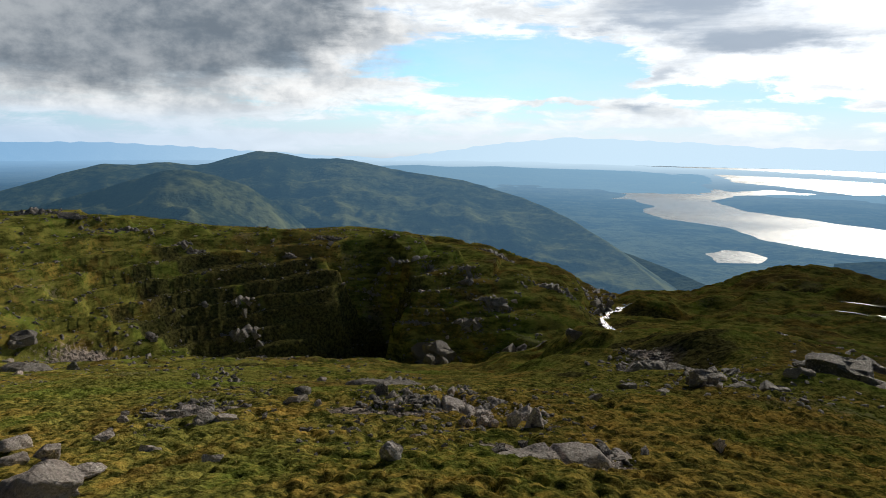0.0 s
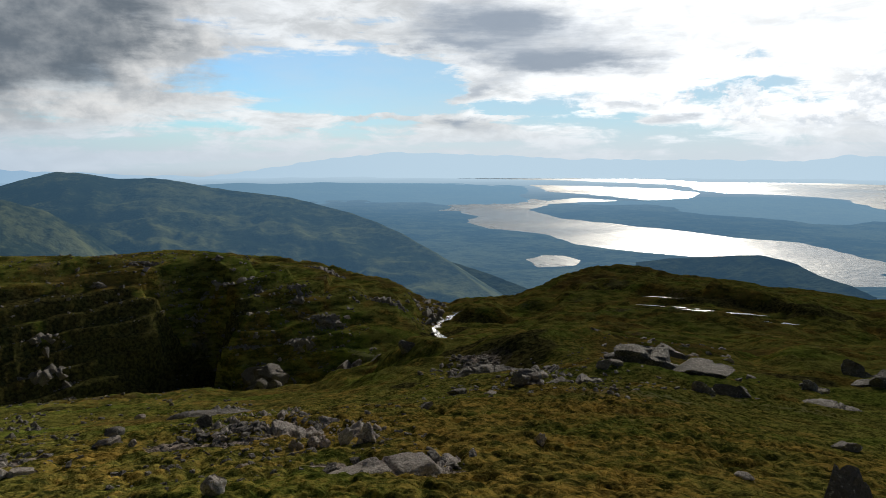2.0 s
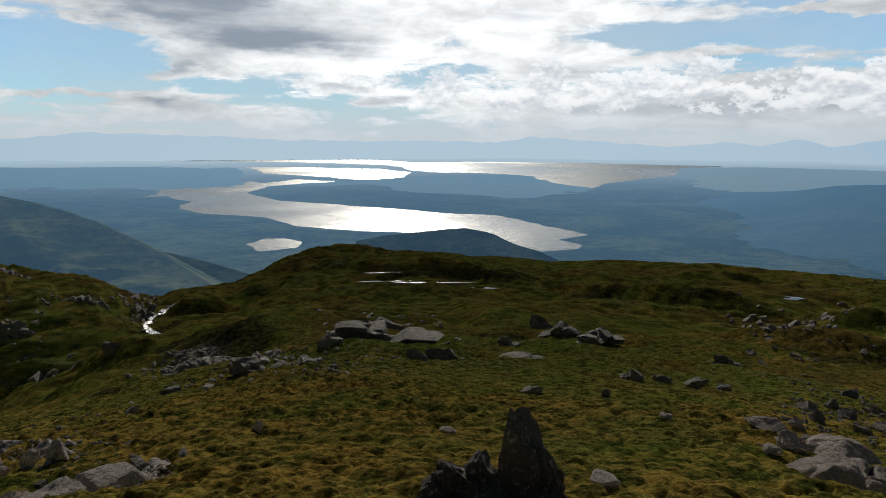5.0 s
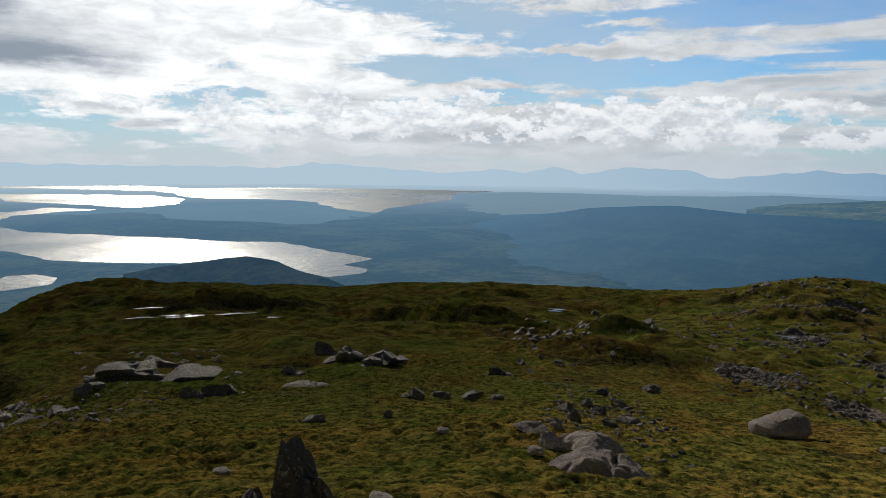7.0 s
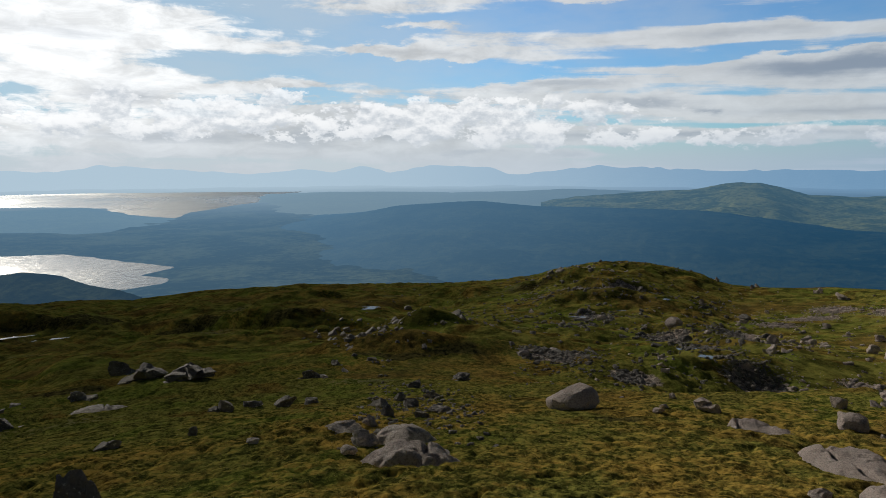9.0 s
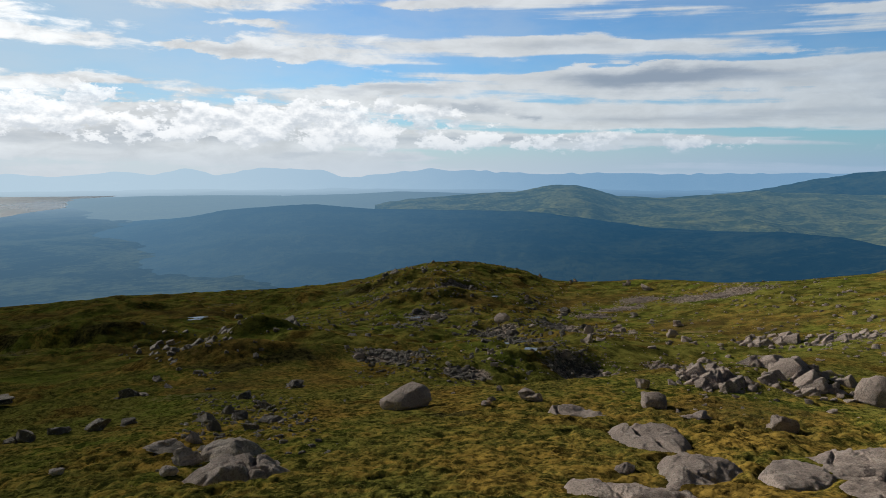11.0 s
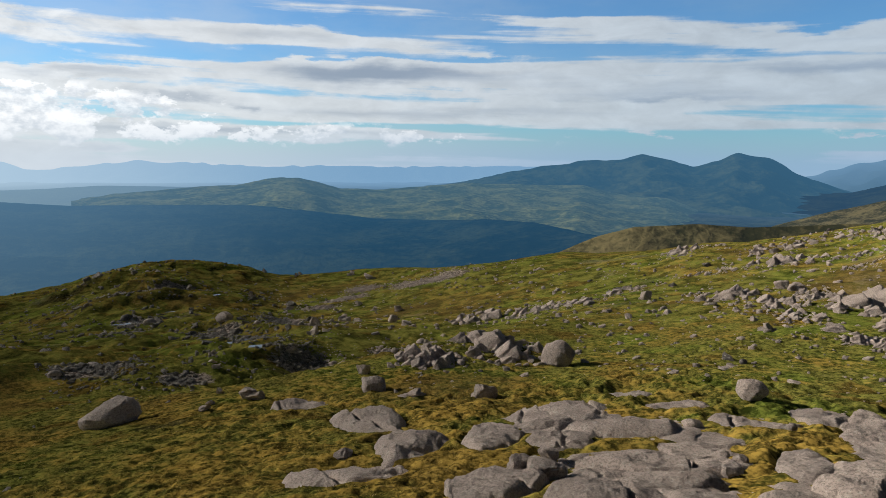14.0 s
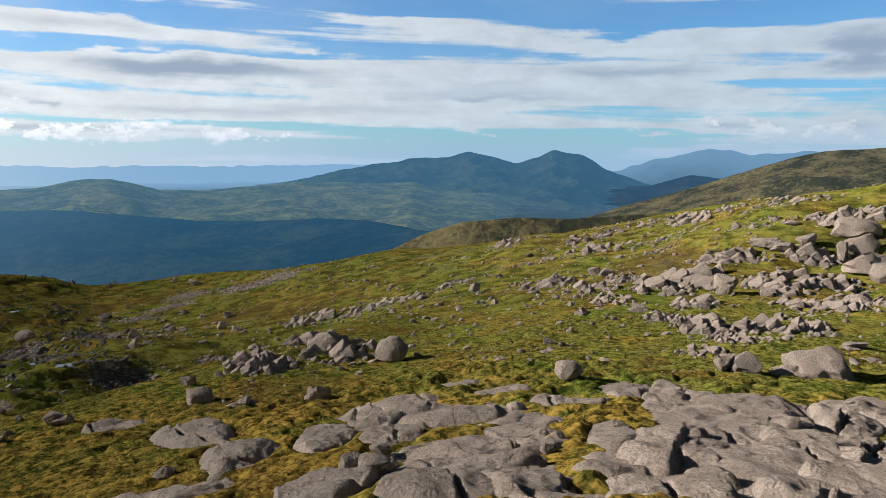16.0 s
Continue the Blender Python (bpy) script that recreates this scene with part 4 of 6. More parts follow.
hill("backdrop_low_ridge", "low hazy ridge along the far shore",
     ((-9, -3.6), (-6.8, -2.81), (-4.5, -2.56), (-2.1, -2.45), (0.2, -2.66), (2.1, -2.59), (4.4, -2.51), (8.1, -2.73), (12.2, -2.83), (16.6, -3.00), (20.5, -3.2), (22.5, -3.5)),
     3000, 2200, HAZEBLUE, 0.8, seed=4)
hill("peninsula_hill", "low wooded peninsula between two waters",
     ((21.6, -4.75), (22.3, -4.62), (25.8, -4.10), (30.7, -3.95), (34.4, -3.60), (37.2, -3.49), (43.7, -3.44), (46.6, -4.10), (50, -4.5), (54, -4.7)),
     (2300, 2350, 2400, 2350, 2100), (2050, 1950, 1800, 1700, 1500), HAZEBLUE, 0.6, 1.06, seed=5)
hill("loch_shore_hill", "small dark wooded hill by the loch",
     ((30.0, -8.9), (32.5, -8.46), (36.7, -8.05), (39.1, -7.84), (41.4, -8.25), (43.3, -9.17), (45.3, -9.66), (47, -10.4)),
     (900, 900, 880, 830, 760), (660, 660, 640, 620, 600), SHORE, 0.8, 1.12, seed=6)
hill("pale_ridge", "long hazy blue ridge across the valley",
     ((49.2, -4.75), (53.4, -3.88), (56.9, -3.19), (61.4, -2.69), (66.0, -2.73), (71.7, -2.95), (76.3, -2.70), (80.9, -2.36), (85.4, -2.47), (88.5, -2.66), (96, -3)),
     3000, 2000, HAZEPALE, 1.0, seed=7)
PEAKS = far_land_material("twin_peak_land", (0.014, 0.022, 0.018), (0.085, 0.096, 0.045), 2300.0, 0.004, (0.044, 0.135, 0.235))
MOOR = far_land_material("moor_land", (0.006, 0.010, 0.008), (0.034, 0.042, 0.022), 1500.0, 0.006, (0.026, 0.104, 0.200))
hill("twin_peaks", "mountain with two summits, painted dark blue with haze",
     ((100, -3.4), (104.8, -2.85), (109.5, -1.90), (113.2, -1.05), (116.5, -0.47), (119.2, -0.08), (121.5, -0.02), (122.8, 0.26), (123.6, 0.46), (124.6, 0.18), (125.5, 0.05), (127.3, -0.57),
      (128.9, -0.05), (129.8, 0.34), (130.4, 0.64), (131.3, 0.36), (132.3, 0.34), (133.0, 0.02), (134.3, -0.84), (136.3, -1.58), (137.8, -2.17), (140.1, -2.93), (146, -4.2)),
     3600, 2300, PEAKS, 2.4, seed=1)
hill("dark_spur", "spur beside the peaks, painted dark blue with haze",
     ((131, -3.8), (133.1, -3.00), (134.9, -2.38), (138.0, -2.24), (140.9, -1.32), (143.8, -1.62), (146.5, -2.08), (152, -3)),
     3200, 2300, DUSK, 1.2, seed=2)
hill("green_ridge", "sunlit green ridge with a rounded top",
     ((79, -3.5), (81.8, -3.04), (85.5, -2.69), (87.5, -2.51), (90.7, -2.33), (93.6, -1.77), (95.4, -1.69), (97.1, -2.05), (98.9, -2.61), (102.0, -2.71), (104.4, -2.52),
      (109.0, -2.05), (111.8, -2.12), (116.5, -2.18), (118.8, -2.07), (121.1, -2.73), (125.6, -3.11), (130.0, -4.57), (135, -6)),
     2500, 1000, LEA, 1.8, seed=3)
# past heading 92 this dark hill stands in for shade on the green ridge
hill("dark_moor", "long dark moorland hill, its right end standing for shade",
     ((50.2, -8.1), (51.5, -7.1), (53.3, -6.48), (57.7, -5.48), (63.2, -4.66), (67.0, -3.76), (71.7, -3.45), (74.0, -3.36), (78.7, -3.80), (83.2, -3.86), (89.8, -3.95),
      (91.8, -3.99), (95.1, -4.31), (98.4, -4.85), (101.7, -5.33), (106.3, -5.38), (110.8, -5.08), (115.2, -5.30), (118.1, -5.88), (121.0, -6.42), (125.2, -6.99), (134, -8.5)),
     (1800, 1800, 1800, 1700, 1300, 900), (1150, 800, 700, 600, 450), MOOR, 1.2, seed=4)
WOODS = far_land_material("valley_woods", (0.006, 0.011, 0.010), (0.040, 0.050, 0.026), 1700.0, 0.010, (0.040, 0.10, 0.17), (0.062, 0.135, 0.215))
hill("valley_spur", "dark wooded spur running down into the valley",
     ((8.0, -9.6), (11.0, -8.9), (12.9, -8.7), (15.6, -9.35), (18.3, -10.2), (21.0, -11.2), (23.5, -12.25)),
     (1000, 920, 840, 720), (760, 700, 640, 560), WOODS, 0.8, 1.1, seed=3)
hill("left_mountain", "broad green mountain in part shade",
     ((-58, -6), (-34.8, -4.54), (-32.7, -4.15), (-29.3, -3.11), (-26.3, -2.33), (-24.0, -2.43), (-22.0, -2.19), (-20.0, -2.50), (-18.7, -2.37), (-16.6, -1.71), (-14.9, -1.35),
      (-13.1, -1.52), (-10.9, -1.96), (-8.6, -1.90), (-6.8, -2.21), (-4.5, -2.70), (-1.7, -3.19), (1.6, -3.62), (4.5, -4.40), (7.0, -5.15), (9.0, -5.95), (11.0, -6.9), (13.0, -8.1),
      (15.0, -9.4), (17.0, -10.9), (19.0, -12.5), (21.0, -14.2), (23.0, -16.0)),
     (1150, 1150, 1150, 1100, 1000, 800, 560), (450, 450, 450, 450, 450, 420, 380), FLANK, 1.2, seed=5)
hill("left_shoulder", "craggy green shoulder of the mountain",
     ((-58, -6.6), (-34.9, -5.88), (-32.3, -5.75), (-30.9, -5.41), (-28.7, -4.76), (-25.7, -4.01), (-22.1, -2.87), (-20.4, -2.80), (-18.4, -3.25), (-15.8, -4.17),
      (-13.2, -6.01), (-10.5, -8.35), (-8, -11)),
     800, 350, FLANK, 1.3, seed=6)
hill("brown_slope", "brown sunlit hillside above the ridge",
     ((131, -6), (133.2, -4.83), (135.8, -3.91), (138.9, -3.03), (142.2, -1.95), (145.3, -0.83), (147.9, 0.02), (150.4, 0.56), (153.8, 0.75), (168, 1.5)),
     650, 260, KNOLL, 1.0, seed=7, base=-90)
hill("rocky_knoll", "grassy knoll beyond the near crest",
     ((104, -18), (108, -14), (112, -10.6), (114.5, -8.95), (117.3, -7.47), (120.2, -6.16), (123.0, -5.35), (127.7, -4.93), (131.4, -5.01), (134.1, -4.81), (138.1, -4.39), (142.3, -4.36), (150, -4), (168, -3)),
     210, 110, KNOLL, 0.5, seed=1, base=-75)


# ---- rocks ----
def ball(level):
    bm = bmesh.new()
    bmesh.ops.create_icosphere(bm, subdivisions=level, radius=1.0)
    bm.verts.ensure_lookup_table()
    v = np.array([w.co[:] for w in bm.verts])
    f = [[w.index for w in face.verts] for face in bm.faces]
    bm.free()
    return v, f


BALLS = {k: ball(k) for k in (2, 3, 4)}


def fuzz3(p, size, k):
    return (fuzz(p[:, 0] + 3.1 * p[:, 2], p[:, 1] - 1.7 * p[:, 2], size, k) + fuzz(p[:, 1] + 5.3, p[:, 2] + 2.2 * p[:, 0], size, k + 3)) * 0.5


def rock_points(seed, level, kind):
    """Points of a unit rock: a ball worn flat by chance planes (block), rounded (round) or boxy (chunk)."""
    rng = np.random.RandomState(seed + 100)
    v = BALLS[level][0].copy()
    if kind == "chunk":
        v = np.sign(v) * np.abs(v) ** 0.22
    cuts = {"block": 16, "spike": 18, "round": 12, "chunk": 6}[kind]
    for i in range(cuts):
        d = rng.normal(size=3)
        d /= np.linalg.norm(d)
        reach = rng.uniform(*{"block": (0.34, 0.66), "spike": (0.42, 0.72), "round": (0.56, 0.86), "chunk": (0.70, 1.15)}[kind])
        over = np.maximum(v @ d - reach, 0.0)
        v -= over[:, None] * d
    soft = {"block": 0.45, "spike": 0.7, "round": 0.9, "chunk": 0.22}[kind]
    if kind == "spike":
        v[:, :2] *= (1.15 - 0.5 * np.maximum(v[:, 2:3] + 0.1, 0.0)) * np.array([1.0, 1.0])
    n = 0.12 * fuzz3(v + seed, 0.9, seed) + 0.09 * fuzz3(v + seed, 0.33, seed + 1) + 0.045 * fuzz3(v + seed, 0.13, seed + 2)
    v *= (1 + n * soft)[:, None]
    if kind in ("block", "spike", "round"):
        # clefts along the joints
        for i in range(3 if kind != "round" else 1):
            d = rng.normal(size=3) * (1, 1, 0.6)
            d /= np.linalg.norm(d)
            dist = v @ d - rng.uniform(-0.3, 0.3) + 0.07 * fuzz3(v * 1.0 + seed, 0.5, seed + i)
            v *= (1 - 0.20 * np.exp(-(dist / 0.055) ** 2))[:, None]
            v += np.outer(rng.uniform(-0.07, 0.07) * (dist > 0), rng.normal(size=3))
    return v


def rock_mesh(name, points, level, mat, faces=None):
    me = bpy.data.meshes.new(name)
    me.from_pydata(points.tolist(), [], faces or BALLS[level][1])
    me.polygons.foreach_set("use_smooth", np.ones(len(me.polygons), dtype=bool))
    me.set_sharp_from_angle(angle=radians(26))
    me.materials.append(mat)
    return me


def height(x, y):
    return float(rough_ground(np.array([x]), np.array([y]))[0])


def slope(x, y, e=0.4):
    """The ground's upward direction."""
    g = ground(np.array([x + e, x - e, x, x]), np.array([y, y, y + e, y - e]))
    return Vector((-(g[0] - g[1]) / (2 * e), -(g[2] - g[3]) / (2 * e), 1.0)).normalized()


def lie(x, y, z, turn, lean=1.0):
    """A pose on the ground that follows its slope."""
    tilt = Vector((0, 0, 1)).lerp(slope(x, y), lean).normalized()
    return Matrix.Translation((x, y, z)) @ Vector((0, 0, 1)).rotation_difference(tilt).to_matrix().to_4x4() @ pose(0, 0, 0, 0, 0, turn)


def slab_mesh(w, d, h, seed, mat):
    """A bedded slab: a rounded many-sided outline, a low worn back, joints and small steps, its edges running into the ground."""
    rng = np.random.RandomState(seed + 300)
    fine = 1 if w * d < 1.2 else 2 if w * d < 4 else 3
    rings, spokes = 14 + 20 * fine, 64 + 30 * fine
    t = np.concatenate([np.linspace(0.02, 0.8, 20 * fine), np.linspace(0.83, 1.0, 10), (1.03, 1.06, 1.09, 1.12)])[:, None]
    a = np.linspace(0, 2 * np.pi, spokes, endpoint=False)
    sides = rng.randint(5, 8)
    turns = (np.arange(sides) + rng.uniform(-0.3, 0.3, sides)) * 2 * np.pi / sides + rng.uniform(0, 6.28)
    reach = sum((np.maximum(0, np.cos(a - q)) / rng.uniform(0.86, 1.04)) ** 14 for q in turns) ** (-1 / 14)
    reach = reach * (1 + 0.035 * fuzz(np.cos(a) * 3 + seed, np.sin(a) * 3, 0.7, 1) + 0.02 * fuzz(np.cos(a) * 9 + seed, np.sin(a) * 9, 0.7, 2))
    x, y = t * reach * np.cos(a) * w / 2, t * reach * np.sin(a) * d / 2
    edge = rng.uniform(3.0, 4.5) if h > 0.16 else rng.uniform(7.0, 14.0)
    z = h * (1 - np.minimum(t, 1.0) ** edge) - np.maximum(t - 1, 0) * (1.6 * h + 0.9) + 0 * x
    top = np.clip((1.02 - t) / 0.2, 0, 1)
    z = z + top * h * 0.5 * (x / w * rng.uniform(-1, 1) + y / d * rng.uniform(-0.2, 1.0))
    z = z + top * (0.055 * fuzz(x + seed, y, 0.55, 1) + 0.030 * fuzz(x, y + seed, 0.22, 2) + 0.014 * fuzz(x + seed, y, 0.09, 3) + 0.006 * fuzz(x, y + seed, 0.04, 4))
    for i in range(rng.randint(1, 4) + 2 * (fine - 1)):
        q = rng.choice((0.2, 1.45, 1.7)) + rng.uniform(-0.25, 0.25)
        off = x * math.cos(q) + y * math.sin(q) - rng.uniform(-0.32, 0.32) * (w if abs(math.cos(q)) > 0.7 else d) + 0.05 * fuzz(x + seed, y, 0.3, i) + 0.015 * fuzz(x, y, 0.08, i)
        z = z - top * rng.uniform(0.06, 0.14) * np.exp(-(off / 0.024) ** 2) - top * rng.uniform(0.0, 0.05) * (off > 0)
    verts = np.stack([x, y, z], -1).reshape(-1, 3)
    idx = np.arange(rings * spokes).reshape(rings, spokes)
    idx = np.concatenate([idx, idx[:, :1]], 1)
    quads = np.stack([idx[:-1, :-1], idx[1:, :-1], idx[1:, 1:], idx[:-1, 1:]], -1).reshape(-1, 4).tolist()
    me = bpy.data.meshes.new("rock_slab")
    me.from_pydata(verts.tolist(), [], quads + [list(range(spokes))])
    me.polygons.foreach_set("use_smooth", np.ones(len(me.polygons), dtype=bool))
    me.materials.append(mat)
    return me


for sx, sy, w, d, h, turn, seed in SLABS:
    # far slabs on the sunward side take the colour darkened for backlight
    ob = new("rock_slab", slab_mesh(w * 1.08, d * 1.10, h * 1.25, seed, GRANITE if sy < 3 else PALE if math.hypot(sx, sy) < 12 else SHADEMID))
    ob.matrix_world = lie(sx, sy, float(ground(np.array([sx]), np.array([sy]))[0]) - 0.09, turn)
    tagged(ob, "broad weathered granite slab bedded in the turf" if w > 0.9 else "small weathered granite slab bedded in moss", "rock", "granite slabs")


def lobed(seed, level, kind):
    """One rock that weather has split into three to five lobes."""
    rng = np.random.RandomState(seed + 7)
    points, faces, count = [], [], 0
    for i in range(rng.randint(3, 6)):
        p = rock_points(seed + 11 * i, level, kind if i == 0 else "block")
        if i:
            a = rng.uniform(0, 6.28)
            reach = rng.uniform(0.35, 0.62)
            p = p * rng.uniform(0.45, 0.72) * (1.0, 0.9, rng.uniform(0.6, 1.05)) + (math.cos(a) * reach, math.sin(a) * reach, rng.uniform(-0.55, -0.2))
        else:
            p = p * (0.78, 0.85, 1.0)
        points.append(p)
        faces += [[k + count for k in f] for f in BALLS[level][1]]
        count += len(p)
    return np.concatenate(points), faces


def boulder(x, y, w, d, h, seed, kind):
    level = 4 if math.hypot(x, y) < 9 and w > 0.3 else 3
    # sunward boulders take the colours darkened for backlight, the others the light granite
    mat = GRANITE if y < 2 else SHADEGREY if kind == "spike" or (w > 0.9 and y > 8) else PALE if math.hypot(x, y) < 10 else SHADEMID
    faces = None
    if kind == "spike" or kind != "round" and w > 0.45 or (y > 8 and w > 0.9):
        points, faces = lobed(seed * 3, level, "block" if kind == "spike" else kind)
    else:
        points = rock_points(seed * 3, level, kind)
    rise = 0.66 if faces is None or kind == "spike" else 0.52
    low, top = points.min(0), points.max(0)
    points = (points - (low + top) / 2) / ((top - low) / 2) * (w / 2 * 1.04, d / 2 * 1.04, h * rise)
    ob = new("boulder", rock_mesh("boulder", points, level, mat, faces))
    ob.matrix_world = Matrix.Translation((x, y, height(x, y) + h * (0.36 if rise > 0.6 else 0.24))) @ pose(0, 0, 0, 0, 0, seed * 47 % 40 - 20 - math.degrees(math.atan2(x, y)))
    words = {"round": "smooth rounded granite boulder", "block": "angular split granite boulder", "spike": "dark pointed rock"}[kind]
    tagged(ob, ("large " if max(w, h) > 0.8 else "small ") + words + " on the turf", "boulder", "scattered boulders")


GRAVEL = []
STONES = [rock_mesh("stone", rock_points(900 + k, 2, "block" if k % 3 else "round"), 2, SHADEGREY if k % 2 else GRANITE) for k in range(10)]
BLOCKS = [rock_mesh("block", rock_points(950 + k, 3, "chunk"), 3, GRANITE) for k in range(14)]
PALE_BLOCKS = [rock_mesh("block", rock_points(950 + k, 3, "chunk"), 3, PALE) for k in range(14)]
SHADE_BLOCKS = [rock_mesh("block", rock_points(950 + k, 3, "chunk"), 3, SHADEMID) for k in range(14)]


def outcrop(x, y, w, d, turn, count, size, seed):
    """A rib of leaning rock, split along its joints into plates and blocks that still lie close together."""
    rng = random.Random(seed * 7 + 3)
    base = new("outcrop")
    base.matrix_world = Matrix.Translation((x, y, height(x, y)))
    a = radians(turn)
    dip, skew = rng.uniform(-42, -22), rng.uniform(-16, 16)
    size *= 0.72
    many = int(max(9, min(60, 4.0 * w * d / (size * 0.62) ** 2)))
    rows = max(1, round(d / (0.55 * size)))
    # far blocks on the sunward side take the colour darkened for backlight
    shapes = BLOCKS if y < 4 else PALE_BLOCKS if math.hypot(x, y) < 14 else SHADE_BLOCKS
    for k in range(many):
        out, way = 1.15 * math.sqrt(rng.random()), rng.uniform(0, 6.28)
        u, v = 0.5 * out * math.cos(way), 0.5 * out * math.sin(way)
        v = 0.6 * (round(v * rows + 0.5 * (seed % 2)) / rows) + 0.4 * v
        s = size * rng.choice((0.28, 0.36, 0.45, 0.45, 0.6, 0.75, 1.0, 1.3)) * (1.15 - 0.55 * out)
        px, py = x + math.cos(a) * u * w - math.sin(a) * v * d, y + math.sin(a) * u * w + math.cos(a) * v * d
        if rng.random() < 0.5:
            g, q = rng.uniform(1.1, 1.5), rng.uniform(0, 6.28)
            gx, gy = 0.5 * g * math.cos(q) * w, 0.5 * g * math.sin(q) * d
            GRAVEL.append((x + math.cos(a) * gx - math.sin(a) * gy, y + math.sin(a) * gx + math.cos(a) * gy, s * 0.5, rng.uniform(0, 360), rng.randrange(10)))
        ob = new("block", shapes[rng.randrange(14)])
        ob.parent = base
        ob.matrix_parent_inverse = base.matrix_world.inverted()
        plate = rng.uniform(0.5, 1.0)
        lean = pose(px, py, height(px, py) + s * rng.uniform(-0.20, 0.06), rng.uniform(-12, 12), dip + rng.uniform(-10, 10), turn + skew + rng.uniform(-14, 14))
        ob.matrix_world = lean @ Matrix.Diagonal((0.62 * s * plate, 0.62 * s * rng.uniform(0.7, 1.2), 0.62 * s * rng.uniform(0.55, 0.95), 1))
    tagged(base, "outcrop of split and leaning granite blocks in the grass", "outcrop", "rock outcrops")


def scatter(x, y, w, d, turn, count, size, seed):
    """Loose stones strewn over a patch of ground; the smallest lie as gravel between them."""
    rng = random.Random(seed * 13 + 5)
    a = radians(turn)
    if y < 2:
        count = count * 2 // 3
    for i in range(count * 9):
        u, v = rng.uniform(-0.5, 0.5) * w, rng.uniform(-0.5, 0.5) * d
        px, py = x + math.cos(a) * u - math.sin(a) * v, y + math.sin(a) * u + math.cos(a) * v
        s = size * rng.choice((0.35, 0.45, 0.55, 0.7, 0.9, 1.2, 1.6))
        turned = (rng.uniform(-15, 15), rng.uniform(-15, 15), rng.uniform(0, 360))
        if i % 25 or i > count * 9 - 25:
            GRAVEL.append((px, py, s * 0.45, turned[2], rng.randrange(10)))
            continue
        ob = new("stone", STONES[rng.randrange(10)])
        ob.matrix_world = pose(px, py, height(px, py) + 0.06 * s, *turned) @ Matrix.Diagonal((0.75 * s, 0.6 * s, 0.5 * s, 1))
        tagged(ob, "small loose grey stone lying in the grass", "stone", "loose stones")


# single boulders
boulder(14.19, -7.25, 0.75, 0.60, 0.58, 300, 'round')
boulder(8.32, -7.40, 0.43, 0.35, 0.29, 301, 'round')
boulder(7.55, -10.25, 0.39, 0.31, 0.29, 302, 'block')
boulder(7.34, -10.45, 0.55, 0.44, 0.36, 303, 'round')
boulder(6.95, -11.20, 0.67, 0.54, 0.22, 304, 'block')
boulder(6.78, -11.69, 1.17, 0.94, 0.47, 305, 'round')
boulder(15.34, -20.85, 0.78, 0.62, 0.69, 306, 'round')
boulder(11.24, -13.87, 0.39, 0.32, 0.29, 307, 'block')
boulder(15.56, -14.40, 0.54, 0.43, 0.29, 308, 'block')
boulder(12.37, -2.58, 0.50, 0.40, 0.29, 309, 'round')
boulder(10.72, -4.11, 0.45, 0.36, 0.23, 310, 'block')
boulder(16.79, -31.68, 1.91, 1.53, 0.84, 312, 'round')
boulder(18.63, -28.32, 1.80, 1.44, 0.55, 313, 'block')
boulder(16.23, -29.55, 0.87, 0.70, 1.04, 314, 'block')
boulder(15.82, -30.37, 1.27, 1.02, 0.88, 315, 'round')
boulder(14.76, -28.92, 1.84, 1.47, 0.79, 316, 'round')
boulder(13.45, -27.69, 1.12, 0.90, 0.70, 317, 'round')
boulder(17.73, -29.49, 0.83, 0.67, 0.50, 319, 'round')
boulder(19.49, -26.19, 0.66, 0.53, 0.40, 320, 'block')
boulder(24.37, -23.29, 0.60, 0.48, 0.38, 321, 'round')
boulder(23.36, -23.09, 0.67, 0.53, 0.32, 322, 'round')
boulder(5.59, -2.48, 0.24, 0.19, 0.20, 323, 'round')
boulder(5.36, -2.61, 0.36, 0.29, 0.19, 324, 'round')
boulder(5.96, -2.93, 0.19, 0.16, 0.12, 325, 'round')
boulder(16.66, -7.14, 0.63, 0.50, 0.57, 326, 'block')
boulder(6.93, -5.30, 0.29, 0.23, 0.14, 327, 'round')
boulder(6.09, -5.92, 0.12, 0.10, 0.08, 328, 'round')
boulder(5.20, -4.47, 0.14, 0.11, 0.11, 329, 'round')
boulder(5.46, -4.48, 0.15, 0.12, 0.09, 330, 'round')
boulder(5.13, -4.05, 0.11, 0.09, 0.09, 331, 'round')
boulder(5.02, -4.18, 0.13, 0.10, 0.09, 332, 'round')
boulder(11.22, -2.98, 0.48, 0.39, 0.16, 333, 'block')
boulder(37.80, -8.94, 0.54, 0.43, 0.41, 335, 'round')
boulder(36.37, -4.34, 0.75, 0.60, 0.60, 336, 'block')
boulder(28.61, -2.50, 0.60, 0.48, 0.40, 337, 'block')
boulder(46.79, -7.60, 0.58, 0.47, 0.39, 338, 'block')
boulder(31.74, -9.08, 0.82, 0.65, 0.27, 339, 'block')
boulder(48.90, -10.19, 0.66, 0.52, 0.37, 340, 'block')
boulder(14.39, -15.54, 0.69, 0.55, 0.21, 341, 'block')
boulder(27.06, -18.23, 0.53, 0.42, 0.45, 342, 'round')
boulder(9.67, -9.52, 0.22, 0.18, 0.09, 343, 'round')
boulder(10.60, -10.09, 0.08, 0.07, 0.07, 344, 'round')
boulder(11.39, -9.49, 0.24, 0.19, 0.07, 345, 'block')
boulder(6.87, -13.76, 0.48, 0.38, 0.15, 346, 'block')
boulder(7.76, -14.68, 0.54, 0.44, 0.18, 347, 'block')
